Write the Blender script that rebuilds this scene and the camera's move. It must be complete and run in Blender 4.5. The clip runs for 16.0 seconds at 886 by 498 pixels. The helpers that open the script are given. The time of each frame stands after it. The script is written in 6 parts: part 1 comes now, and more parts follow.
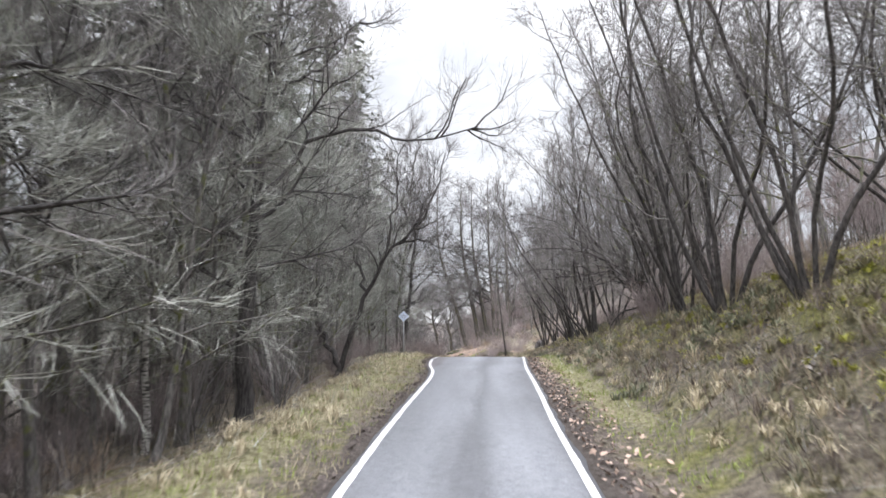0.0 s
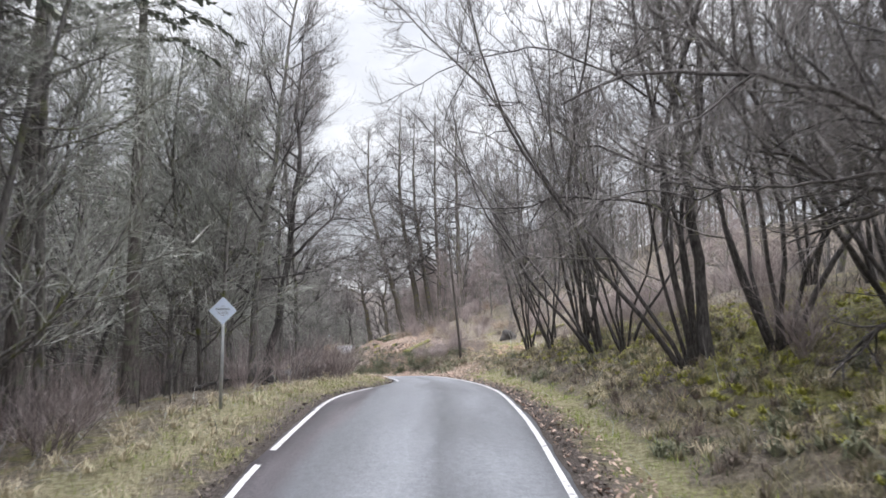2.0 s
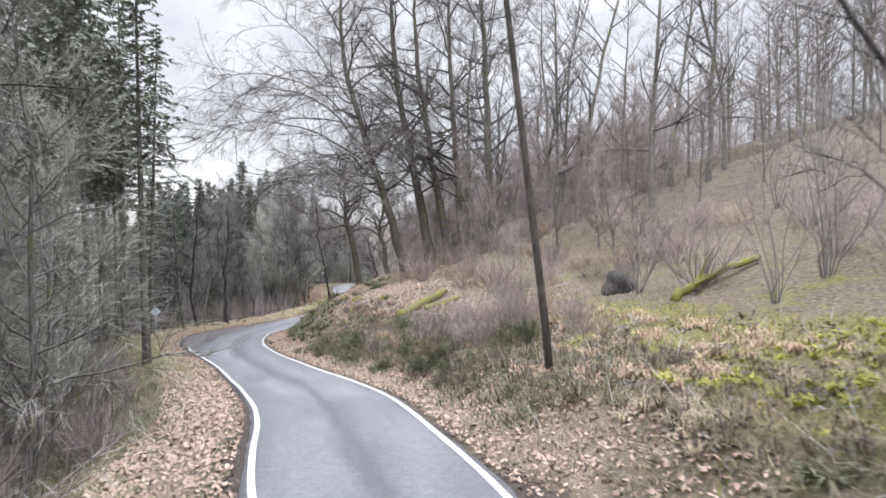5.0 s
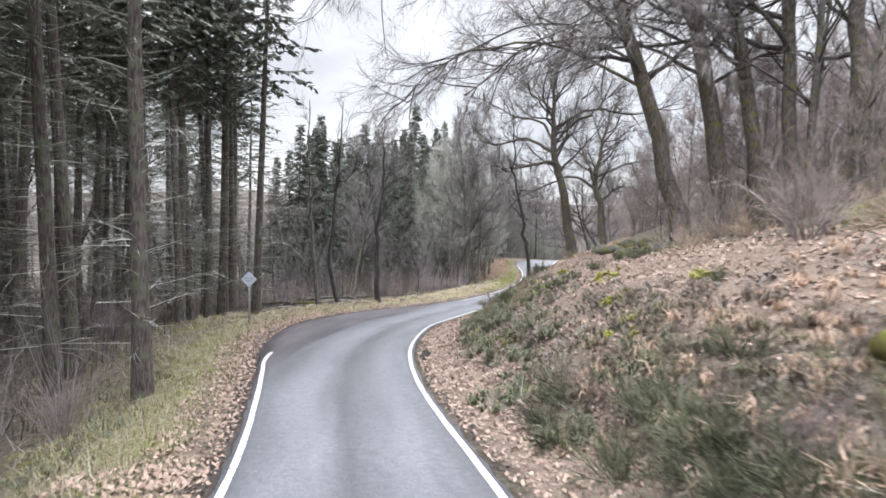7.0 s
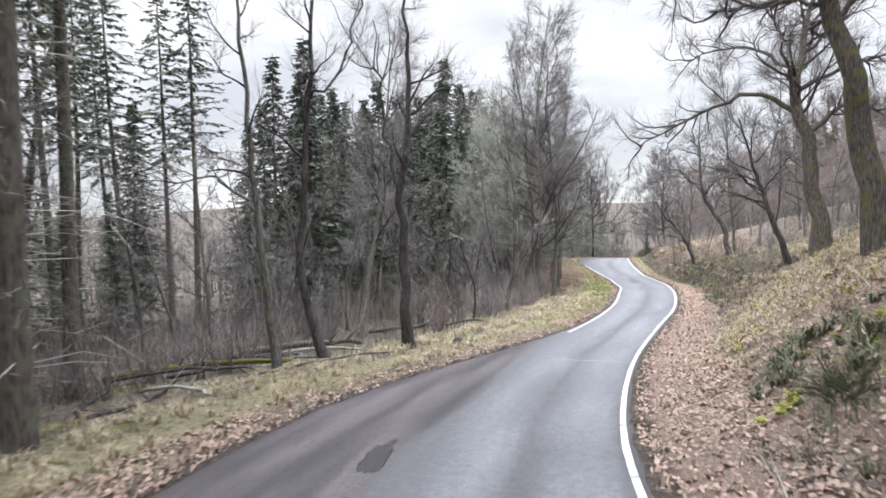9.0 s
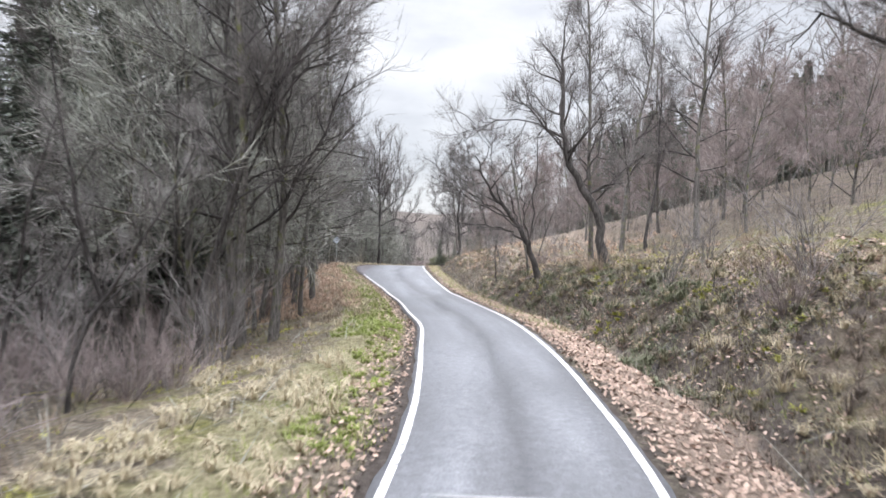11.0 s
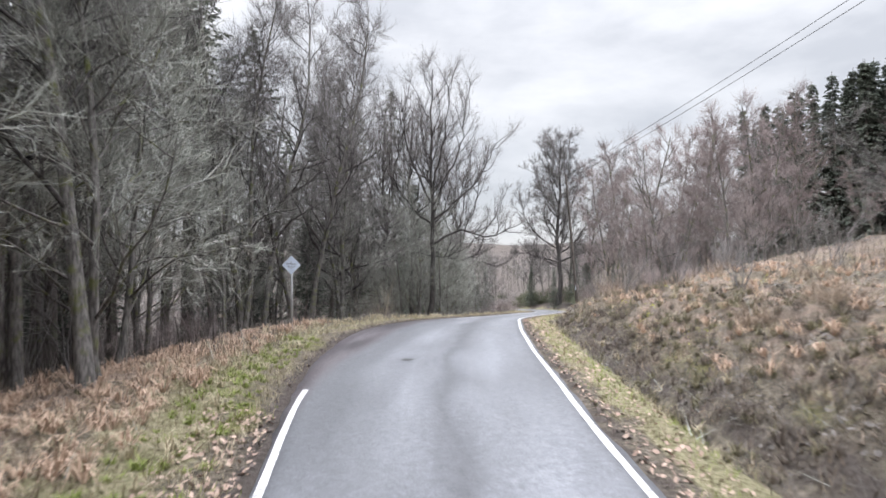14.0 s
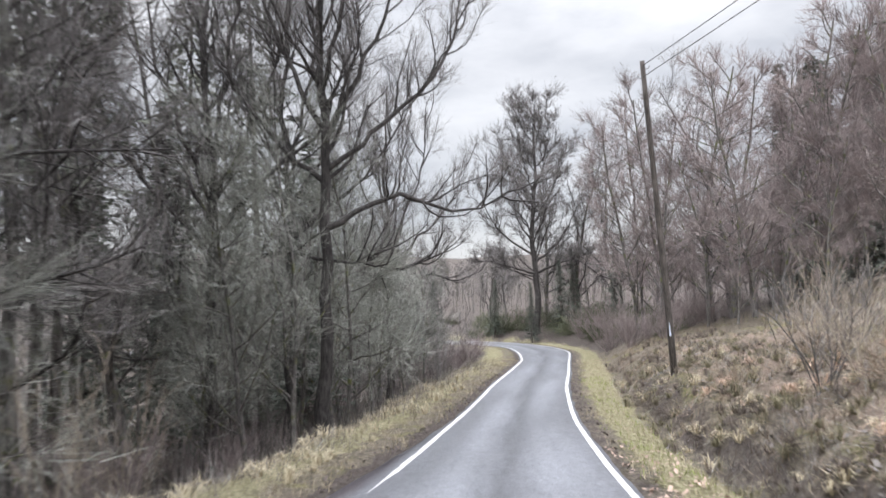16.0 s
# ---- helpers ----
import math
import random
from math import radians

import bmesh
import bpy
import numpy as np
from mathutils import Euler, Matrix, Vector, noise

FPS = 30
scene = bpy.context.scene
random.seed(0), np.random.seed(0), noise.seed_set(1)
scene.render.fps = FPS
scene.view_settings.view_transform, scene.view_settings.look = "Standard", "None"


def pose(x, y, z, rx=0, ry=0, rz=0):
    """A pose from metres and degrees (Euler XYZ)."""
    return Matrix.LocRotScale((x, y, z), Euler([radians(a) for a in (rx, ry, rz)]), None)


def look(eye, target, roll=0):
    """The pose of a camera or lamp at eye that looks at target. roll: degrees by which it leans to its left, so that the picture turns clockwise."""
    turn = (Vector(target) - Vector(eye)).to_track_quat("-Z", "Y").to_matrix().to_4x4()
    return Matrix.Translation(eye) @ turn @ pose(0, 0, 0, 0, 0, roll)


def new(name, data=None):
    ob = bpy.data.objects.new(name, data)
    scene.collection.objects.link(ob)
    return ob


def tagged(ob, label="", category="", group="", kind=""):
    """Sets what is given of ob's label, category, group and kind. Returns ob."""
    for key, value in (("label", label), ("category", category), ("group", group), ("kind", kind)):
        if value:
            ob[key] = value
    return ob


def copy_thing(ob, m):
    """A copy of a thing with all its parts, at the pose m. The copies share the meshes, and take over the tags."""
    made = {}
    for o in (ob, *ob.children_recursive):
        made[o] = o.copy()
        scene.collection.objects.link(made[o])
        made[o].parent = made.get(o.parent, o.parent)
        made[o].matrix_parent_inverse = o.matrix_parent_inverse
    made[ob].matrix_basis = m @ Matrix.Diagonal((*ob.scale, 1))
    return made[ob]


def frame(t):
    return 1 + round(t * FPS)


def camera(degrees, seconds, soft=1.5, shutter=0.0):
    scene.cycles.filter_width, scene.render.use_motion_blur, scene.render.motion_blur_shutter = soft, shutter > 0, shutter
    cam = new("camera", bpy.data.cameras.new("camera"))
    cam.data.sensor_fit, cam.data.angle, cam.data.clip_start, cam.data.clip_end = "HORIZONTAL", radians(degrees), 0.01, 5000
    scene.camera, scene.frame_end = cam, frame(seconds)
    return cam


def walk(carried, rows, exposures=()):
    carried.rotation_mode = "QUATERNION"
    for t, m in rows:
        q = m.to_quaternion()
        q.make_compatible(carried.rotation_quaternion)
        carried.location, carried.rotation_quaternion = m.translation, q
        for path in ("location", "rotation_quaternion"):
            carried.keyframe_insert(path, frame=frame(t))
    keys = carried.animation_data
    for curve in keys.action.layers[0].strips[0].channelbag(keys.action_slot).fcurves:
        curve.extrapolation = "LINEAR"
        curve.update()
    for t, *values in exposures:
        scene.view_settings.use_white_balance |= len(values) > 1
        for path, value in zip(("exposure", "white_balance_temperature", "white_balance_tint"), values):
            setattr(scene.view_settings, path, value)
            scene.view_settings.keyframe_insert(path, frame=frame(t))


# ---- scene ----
cam = camera(69.6, 16.0, soft=1.6, shutter=0.16)
# seconds, place, heading to the left, tilt up and lean of the camera
PATH = [
    (0.0, -0.000, 0.000, 2.200, -0.00, 7.56, -0.13),
    (0.5, 0.368, 6.278, 2.880, -1.46, 8.48, 0.62),
    (1.0, 0.741, 12.261, 3.187, -2.97, 8.00, 0.38),
    (1.5, 1.132, 18.063, 3.346, -4.06, 6.50, 0.60),
    (2.0, 1.468, 23.433, 3.448, -5.05, 4.89, 0.29),
    (2.5, 1.878, 28.597, 3.432, -5.70, 3.73, -0.04),
    (3.0, 2.248, 33.191, 3.519, -6.31, 2.73, -1.09),
    (3.75, 2.801, 39.909, 3.414, -6.52, 1.23, -1.63),
    (4.60, 3.260, 47.507, 2.985, -5.32, -0.43, -1.07),
    (5.5, 3.018, 56.293, 2.272, -1.08, -1.99, -0.06),
    (6.0, 2.448, 61.661, 1.782, 2.86, -2.75, 0.48),
    (6.5, 1.427, 66.940, 1.190, 7.55, -2.95, 0.71),
    (7.0, -0.260, 72.176, 0.532, 11.88, -3.00, 1.00),
    (7.5, -2.206, 77.160, -0.072, 15.25, -2.89, 1.33),
    (8.0, -4.294, 82.632, -0.562, 17.20, -2.58, 0.77),
    (8.5, -6.025, 88.044, -0.937, 16.79, -2.20, -0.54),
    (9.0, -7.221, 93.559, -1.354, 13.96, -2.32, -2.02),
    (9.5, -7.927, 99.910, -1.843, 9.29, -2.36, -2.02),
    (10.0, -8.032, 106.137, -2.442, 3.77, -2.03, -0.49),
    (10.80, -7.295, 116.169, -3.024, -3.20, -1.88, 0.77),
    (11.70, -5.683, 127.472, -3.289, -7.47, -1.93, 1.10),
    (12.5, -4.723, 137.350, -3.524, -6.35, -1.40, 1.75),
    (13.0, -4.900, 143.406, -3.741, -3.50, -0.63, 2.20),
    (13.5, -5.015, 149.969, -3.989, 0.24, 0.31, 0.97),
    (14.0, -5.800, 157.092, -4.262, 2.42, 1.08, -0.05),
    (14.5, -6.328, 163.172, -4.349, 3.28, 1.93, -1.23),
    (15.0, -6.835, 169.782, -4.198, 2.30, 2.85, -1.73),
    (15.5, -6.861, 176.975, -4.292, -0.23, 3.09, -1.45),
    (16.0, -6.232, 184.679, -4.408, -3.49, 2.33, -1.02),
]


def camera_pose(x, y, z, yaw, pitch, roll):
    a, b = radians(yaw), radians(pitch)
    ahead = Vector((-math.sin(a) * math.cos(b), math.cos(a) * math.cos(b), math.sin(b)))
    return look((x, y, z), Vector((x, y, z)) + ahead, roll)


# the camera opens up a little under the trees
walk(cam, [(t, camera_pose(*row)) for t, *row in PATH],
     exposures=[(0.0, 0.66), (1.0, 0.5), (3.0, 0.52), (5.5, 0.56), (7.5, 0.72), (8.5, 0.72), (9.5, 0.55), (12.5, 0.53), (13.5, 0.46), (14.5, 0.38), (16.0, 0.34)])

# ---- sky and light: a bright overcast winter day ----
SUN_ELEVATION, SUN_ROTATION = radians(32), radians(200)
world = bpy.data.worlds.new("overcast_sky")
scene.world = world
world.use_nodes = True
wn, wl = world.node_tree.nodes, world.node_tree.links
wn.clear()
sky = wn.new("ShaderNodeTexSky")
sky.sky_type, sky.sun_disc = "NISHITA", False
sky.sun_elevation, sky.sun_rotation = SUN_ELEVATION, SUN_ROTATION
sky_gain = wn.new("ShaderNodeVectorMath")
sky_gain.operation = "SCALE"
sky_gain.inputs["Scale"].default_value = 0.1
wl.new(sky.outputs[0], sky_gain.inputs[0])
coords = wn.new("ShaderNodeTexCoord")
stretch = wn.new("ShaderNodeMapping")
stretch.inputs["Scale"].default_value = (1.0, 1.0, 2.6)
wl.new(coords.outputs["Generated"], stretch.inputs[0])
cloud = wn.new("ShaderNodeTexNoise")
cloud.inputs["Scale"].default_value, cloud.inputs["Detail"].default_value = 2.6, 7.0
cloud.inputs["Roughness"].default_value = 0.55
wl.new(stretch.outputs[0], cloud.inputs["Vector"])
shade = wn.new("ShaderNodeValToRGB")
shade.color_ramp.elements[0].position, shade.color_ramp.elements[0].color = 0.40, (0.70, 0.72, 0.78, 1)
shade.color_ramp.elements[1].position, shade.color_ramp.elements[1].color = 0.63, (1.03, 1.04, 1.09, 1)
wl.new(cloud.outputs[0], shade.inputs[0])
# an overcast sky is brighter overhead than at the horizon
up = wn.new("ShaderNodeSeparateXYZ")
wl.new(coords.outputs["Generated"], up.inputs[0])
above = wn.new("ShaderNodeMath")
above.operation = "MAXIMUM"
above.inputs[1].default_value = 0.0
wl.new(up.outputs["Z"], above.inputs[0])
square = wn.new("ShaderNodeMath")
square.operation = "POWER"
square.inputs[1].default_value = 4.0
wl.new(above.outputs[0], square.inputs[0])
dome = wn.new("ShaderNodeMath")
dome.operation = "MULTIPLY_ADD"
dome.inputs[1].default_value, dome.inputs[2].default_value = 7.4, 0.735
wl.new(square.outputs[0], dome.inputs[0])
lit = wn.new("ShaderNodeVectorMath")
lit.operation = "SCALE"
wl.new(shade.outputs[0], lit.inputs[0])
wl.new(dome.outputs[0], lit.inputs["Scale"])
cover = wn.new("ShaderNodeMix")
cover.data_type = "RGBA"
cover.inputs["Factor"].default_value = 0.9
wl.new(sky_gain.outputs[0], cover.inputs["A"])
wl.new(lit.outputs[0], cover.inputs["B"])
background = wn.new("ShaderNodeBackground")
background.inputs["Strength"].default_value = 1.0
wl.new(cover.outputs["Result"], background.inputs[0])
wout = wn.new("ShaderNodeOutputWorld")
wl.new(background.outputs[0], wout.inputs[0])

sun_data = bpy.data.lights.new("sun", "SUN")
sun_data.energy, sun_data.angle, sun_data.color = 1.4, radians(40), (1.0, 0.98, 0.96)
sun = new("sun", sun_data)
sun.matrix_world = look((0, 0, 60), Vector((0, 0, 60)) - Vector((math.sin(SUN_ROTATION) * math.cos(SUN_ELEVATION), math.cos(SUN_ROTATION) * math.cos(SUN_ELEVATION), math.sin(SUN_ELEVATION))))

# ---- plan: the line of the road, its edges and the lie of the land ----
EYE = 2.65
BEFORE = [(-2.2, -60, -3.4), (-1.6, -40, -2.6), (-1.0, -25, -1.6), (-0.5, -12, -0.7)]
AFTER = [(-4.75, 196.0, -7.75), (-2.2, 206.4, -8.45), (0.2, 215.0, -9.0), (2.2, 223.0, -9.55), (3.7, 232.0, -10.15),
         (3.2, 240.5, -10.7), (-0.5, 248.5, -11.2), (-8.0, 255.0, -11.7), (-20.0, 260.0, -12.3), (-45.0, 266.0, -13.4)]
knots = np.array([*BEFORE, *[(x, y, z - EYE) for t, x, y, z, *_ in PATH], *AFTER])


def spline(points, step):
    """Points along a smooth line through the knots."""
    p = np.vstack([2 * points[0] - points[1], points, 2 * points[-1] - points[-2]])
    out = []
    for i in range(1, len(p) - 2):
        a, b, c, d = p[i - 1:i + 3]
        n = max(2, int(np.linalg.norm(c - b) / step))
        for u in np.arange(n) / n:
            out.append(0.5 * (2 * b + (c - a) * u + (2 * a - 5 * b + 4 * c - d) * u**2 + (3 * b - a - 3 * c + d) * u**3))
    return np.array(out + [p[-2]])


axis = spline(knots, 0.5)
axis_s = np.concatenate([[0], np.cumsum(np.hypot(*np.diff(axis[:, :2], axis=0).T))])
axis_s -= axis_s[np.argmin(np.hypot(axis[:, 0], axis[:, 1]))]
even = np.arange(axis_s[0], axis_s[-1], 0.5)
axis = np.stack([np.interp(even, axis_s, axis[:, k]) for k in range(3)], 1)
axis_s = even
soften = np.hanning(19) / np.hanning(19).sum()
axis[9:-9, 2] = np.convolve(axis[:, 2], soften, "valid")
heading = np.gradient(axis[:, :2], axis=0)
heading /= np.linalg.norm(heading, axis=1)[:, None]
leftward = np.stack([-heading[:, 1], heading[:, 0]], 1)

# metres along, metres to the left of the line: the painted edges and the edge of the tarmac with its passing bays
LEFT_LINE = np.array([(-80, 1.68), (0, 1.68), (12, 1.7), (22, 1.74), (25.5, 2.02), (28.5, 2.5), (33, 2.83), (38, 2.98), (42, 3.12), (44, 2.97), (46.8, 2.42), (49, 1.85),
                      (51.5, 1.28), (54.5, 1.02), (58, 1.22), (62, 1.68), (67, 1.69), (72, 1.62), (76, 1.48), (80, 1.38), (83, 1.42), (85.3, 1.68), (88, 1.98),
                      (92.3, 2.9), (119, 1.6), (124, 1.12), (130, 1.0), (137, 1.3), (143, 1.3), (146, 1.36), (149.3, 1.53), (153, 1.64), (156, 1.58), (160, 1.42), (163, 1.53), (166, 1.75),
                      (172, 2.29), (174.3, 2.42), (193, 2.0), (196, 1.77), (198.5, 1.42), (203.5, 1.2), (212, 1.34), (224, 1.34), (234, 1.85), (242, 1.6), (400, 1.6)])
RIGHT_LINE = np.array([(-80, -1.31), (0, -1.31), (12, -1.31), (22, -1.58), (28, -1.72), (33, -1.88), (38, -2.04), (44, -2.1), (50, -2.0), (54, -1.94), (61, -1.7),
                       (64, -1.62), (69.6, -1.82), (74.5, -1.95), (80, -2.05), (83, -1.98), (85.5, -1.82), (88.5, -1.68), (94, -1.42), (98, -1.32), (103, -1.16),
                       (108.9, -1.13), (112, -1.18), (115.2, -1.28), (119.3, -1.53), (123, -1.68), (128, -1.97), (134, -2.0), (141, -1.85), (144, -2.05), (146, -2.04), (148, -1.9),
                       (151, -1.76), (155, -1.93), (158, -2.14), (160, -2.4), (162.6, -2.57), (167, -2.76), (172.5, -2.97), (176, -3.02), (181, -2.93), (186, -2.6),
                       (190, -2.46), (194, -2.25), (196, -2.1), (199.4, -1.95), (204, -1.6), (210, -1.38), (223, -1.26), (233, -1.8), (242, -1.7), (400, -1.7)])
BAYS = np.array([(-80, 0), (91, 0), (93, 0.2), (96.5, 1.2), (101, 2.0), (104.5, 2.3), (108, 2.4), (112, 1.75), (117, 0.7), (120, 0.1), (123, 0),
                 (171, 0), (174, 0.2), (177, 0.55), (183, 1.2), (188, 1.0), (193, 0.7), (198, 0.25), (202, 0), (400, 0)])


def eased(table, s):
    """The table's values at s, with its corners rounded."""
    return sum(np.interp(s + o, table[:, 0], table[:, 1]) * w for o, w in ((-1.6, 0.2), (-0.8, 0.2), (0, 0.2), (0.8, 0.2), (1.6, 0.2)))


left_line, right_line = eased(LEFT_LINE, axis_s), eased(RIGHT_LINE, axis_s)
left_tar = left_line + 0.13 + eased(BAYS, axis_s)
right_tar = right_line - 0.13

# height over the road at so many metres past its edge, at stations along it
RIGHT_AT = np.array([-0.3, 0, 0.5, 1.3, 2.0, 3.0, 4.5, 6.5, 10, 20, 45, 140])
RIGHT_BANK = {
    -30: (0, -.02, -.05, .0, .35, 1.2, 2.3, 3.2, 4.6, 8, 15, 26), 10: (0, -.02, -.05, .0, .3, 1.1, 2.2, 3.1, 4.5, 8, 15, 26),
    35: (0, -.02, -.05, -.04, .12, .6, 1.5, 2.4, 3.5, 6.5, 13, 26), 50: (0, -.02, -.05, .05, .25, .8, 1.7, 2.4, 3.4, 6.5, 13, 26),
    62: (0, -.02, -.03, .3, .8, 1.0, 1.15, 1.4, 2.1, 5.0, 13, 29), 72: (0, -.02, -.03, .3, .95, 1.5, 1.8, 2.0, 2.7, 6.0, 14, 30), 85: (0, -.02, -.04, .1, .5, 1.2, 2.2, 3.1, 4.2, 7.5, 15, 31),
    97: (0, -.02, -.04, .1, .5, 1.25, 2.2, 2.9, 3.75, 6.2, 13, 30), 108: (0, -.02, -.04, .1, .5, 1.4, 2.6, 3.6, 5.0, 9, 17, 32), 125: (0, -.02, -.05, -.1, -.4, .3, 1.8, 3.1, 5.0, 9, 17, 32),
    138: (0, -.02, -.04, -.12, -.4, .5, 1.5, 2.2, 3.4, 7, 14, 32), 149: (0, -.02, -.04, -.15, -.4, 1.0, 1.65, 1.9, 2.5, 5.4, 13, 32), 157: (0, -.02, -.04, -.14, -.45, .3, 1.1, 1.6, 2.5, 5.4, 13, 32), 170: (0, -.02, -.04, -.1, -.5, .3, 1.15, 1.6, 2.3, 4.8, 12, 34),
    200: (0, -.02, -.04, -.1, -.4, .55, 1.2, 1.6, 2.4, 5, 11, 32), 228: (0, -.02, -.04, -.05, -.1, .5, 1.1, 1.6, 2.4, 5, 11, 30), 252: (0, -.02, -.04, -.0, .1, .4, .7, .9, 1.2, 1.8, 2.5, 5), 270: (0, -.02, -.04, -.0, .1, .3, .4, .5, .6, .6, .5, 1)}
LEFT_AT = np.array([-0.3, 0, 0.5, 1.5, 2.5, 4, 6, 9, 14, 25, 50, 140])
LEFT_BANK = {
    -30: (0, -.02, -.02, .02, -.2, -.8, -1.3, -1.5, -1.7, -2.0, -3, -6), 12: (0, -.02, .0, .1, -.05, -.6, -1.1, -1.3, -1.6, -2, -3, -6),
    35: (0, -.02, .02, .1, .12, .0, -.3, -.6, -1.0, -1.6, -2.5, -6), 52: (0, -.02, .05, .15, .15, .1, -.1, -.5, -.9, -1.6, -3, -6),
    70: (0, -.02, .0, .0, -.4, -1.3, -1.9, -2.1, -2.2, -2.4, -3, -6), 85: (0, -.02, .0, .0, -.15, -.8, -1.3, -1.5, -1.6, -1.8, -2.4, -5),
    100: (0, -.02, .04, .1, .12, .0, -.15, -.4, -.5, -.8, -1.4, -3), 120: (0, -.02, .03, .1, .05, -.1, -.3, -.5, -.7, -1, -1.6, -3),
    142: (0, -.02, .03, .05, -.05, -.4, -.7, -.9, -1.2, -1.6, -2.2, -4), 165: (0, -.02, .05, .18, .3, .3, .1, -.2, -.5, -1, -2, -5),
    182: (0, -.02, .05, .12, .12, -.1, -.6, -1.2, -1.8, -2.4, -4, -7), 205: (0, -.02, .03, .02, -.25, -1.0, -2.0, -2.9, -3.7, -4.8, -6.5, -9),
    260: (0, -.02, .03, .02, -.2, -.6, -1.0, -1.5, -2, -3, -4, -7)}


def bank(tables, at, s, e):
    keys = sorted(tables)
    out = np.zeros_like(e)
    each = np.stack([np.interp(e, at, tables[k]) for k in keys])
    i = np.clip(np.searchsorted(keys, s, side="right") - 1, 0, len(keys) - 2)
    k = np.array(keys, float)
    u = np.clip((s - k[i]) / (k[i + 1] - k[i]), 0, 1)
    u = u * u * (3 - 2 * u)
    n = np.arange(len(e))
    return each[i, n] * (1 - u) + each[i + 1, n] * u


def along(x, y):
    """For places in plan: metres along the road, metres to its left, and the index of its nearest point."""
    x, y = np.atleast_1d(np.asarray(x, float)), np.atleast_1d(np.asarray(y, float))
    near = np.empty(len(x), int)
    for a in range(0, len(x), 4000):
        near[a:a + 4000] = np.argmin((x[a:a + 4000, None] - axis[:, 0])**2 + (y[a:a + 4000, None] - axis[:, 1])**2, 1)
    dx, dy = x - axis[near, 0], y - axis[near, 1]
    d = dx * leftward[near, 0] + dy * leftward[near, 1]
    s = axis_s[near] + dx * heading[near, 0] + dy * heading[near, 1]
    far = np.hypot(dx, dy)
    return s, np.where(np.abs(d) < far * 0.7, np.where(d < 0, -far, far), d), near


road_trend = np.convolve(np.pad(axis[:, 2], 60, mode="edge"), np.hanning(121) / np.hanning(121).sum(), "valid")


def ripple(x, y):
    """Hummocks of the ground, some centimetres high."""
    return (0.5 * np.sin(1.9 * x + 1.3 * np.sin(0.9 * y)) * np.sin(2.3 * y + 0.7 * x) + 0.35 * np.sin(4.3 * x - 1.1 * y) * np.sin(3.7 * y + 2.1 * np.sin(1.7 * x))
            + 0.3 * np.sin(0.6 * x + 2.0) * np.sin(0.5 * y) + 0.18 * np.sin(9.1 * x + 3 * np.sin(5.3 * y)) * np.sin(8.3 * y + x))


def land(x, y):
    """Height of the ground."""
    x, y = np.atleast_1d(np.asarray(x, float)), np.atleast_1d(np.asarray(y, float))
    s, d, near = along(x, y)
    past_left, past_right = d - left_tar[near], right_tar[near] - d
    over = np.where(past_left > past_right, bank(LEFT_BANK, LEFT_AT, s, past_left), bank(RIGHT_BANK, RIGHT_AT, s, past_right))
    past = np.maximum(past_left, past_right)
    w = np.clip((past - 6) / 30, 0, 1)
    w = w * w * (3 - 2 * w)
    base = axis[near, 2] * (1 - w) + road_trend[near] * w
    rough = np.clip(past / 2.5, 0, 1)
    rugged = 1 + 2.2 * (past_right > 1.8) * np.clip((s - 122) / 10, 0, 1) * np.clip((225 - s) / 10, 0, 1) + 1.0 * (past_right > 2.0) * (s < 60)
    z = base + over + ripple(x, y) * (0.02 + 0.11 * rough * rugged) * (past > 0.05)
    z = np.where(past < 0.02, base - 0.07, z)
    hills = np.clip((past - 130) / 500, 0, 1)
    return z + hills * (30 + 14 * np.sin(x / 170) * np.sin(y / 210 + 1))


def height(x, y):
    return float(land([x], [y])[0])


def beside(s, off):
    """The place off metres to the left of the line of the road, s metres along it."""
    i = int(np.clip(round((s - axis_s[0]) / 0.5), 0, len(axis) - 1))
    p = axis[i, :2] + leftward[i] * off
    return float(p[0]), float(p[1])


# ---- materials ----
def material(name):
    m = bpy.data.materials.new(name)
    m.use_nodes = True
    nodes, links = m.node_tree.nodes, m.node_tree.links
    return m, nodes, links, nodes["Principled BSDF"]


def noise_node(nodes, links, scale, detail=4.0, vector=None, stretch=None, rough=0.55):
    n = nodes.new("ShaderNodeTexNoise")
    n.inputs["Scale"].default_value, n.inputs["Detail"].default_value, n.inputs["Roughness"].default_value = scale, detail, rough
    if vector is None:
        vector = nodes.new("ShaderNodeTexCoord").outputs["Object"]
    if stretch:
        mapping = nodes.new("ShaderNodeMapping")
        mapping.inputs["Scale"].default_value = stretch
        links.new(vector, mapping.inputs[0])
        vector = mapping.outputs[0]
    links.new(vector, n.inputs["Vector"])
    return n.outputs["Fac"]


def ramp(nodes, links, fac, *stops):
    r = nodes.new("ShaderNodeValToRGB")
    e = r.color_ramp.elements
    while len(e) < len(stops):
        e.new(0.5)
    for el, (pos, col) in zip(e, stops):
        el.position = pos
        el.color = (*col, 1) if not isinstance(col, (int, float)) else (col, col, col, 1)
    links.new(fac, r.inputs[0])
    return r.outputs[0]


def mixed(nodes, links, fac, a, b, blend="MIX"):
    m = nodes.new("ShaderNodeMix")
    m.data_type, m.blend_type = "RGBA", blend
    for sock, v in ((m.inputs["Factor"], fac), (m.inputs["A"], a), (m.inputs["B"], b)):
        if hasattr(v, "is_output"):
            links.new(v, sock)
        elif isinstance(v, (int, float)):
            sock.default_value = v
        else:
            sock.default_value = (*v, 1)
    return m.outputs["Result"]


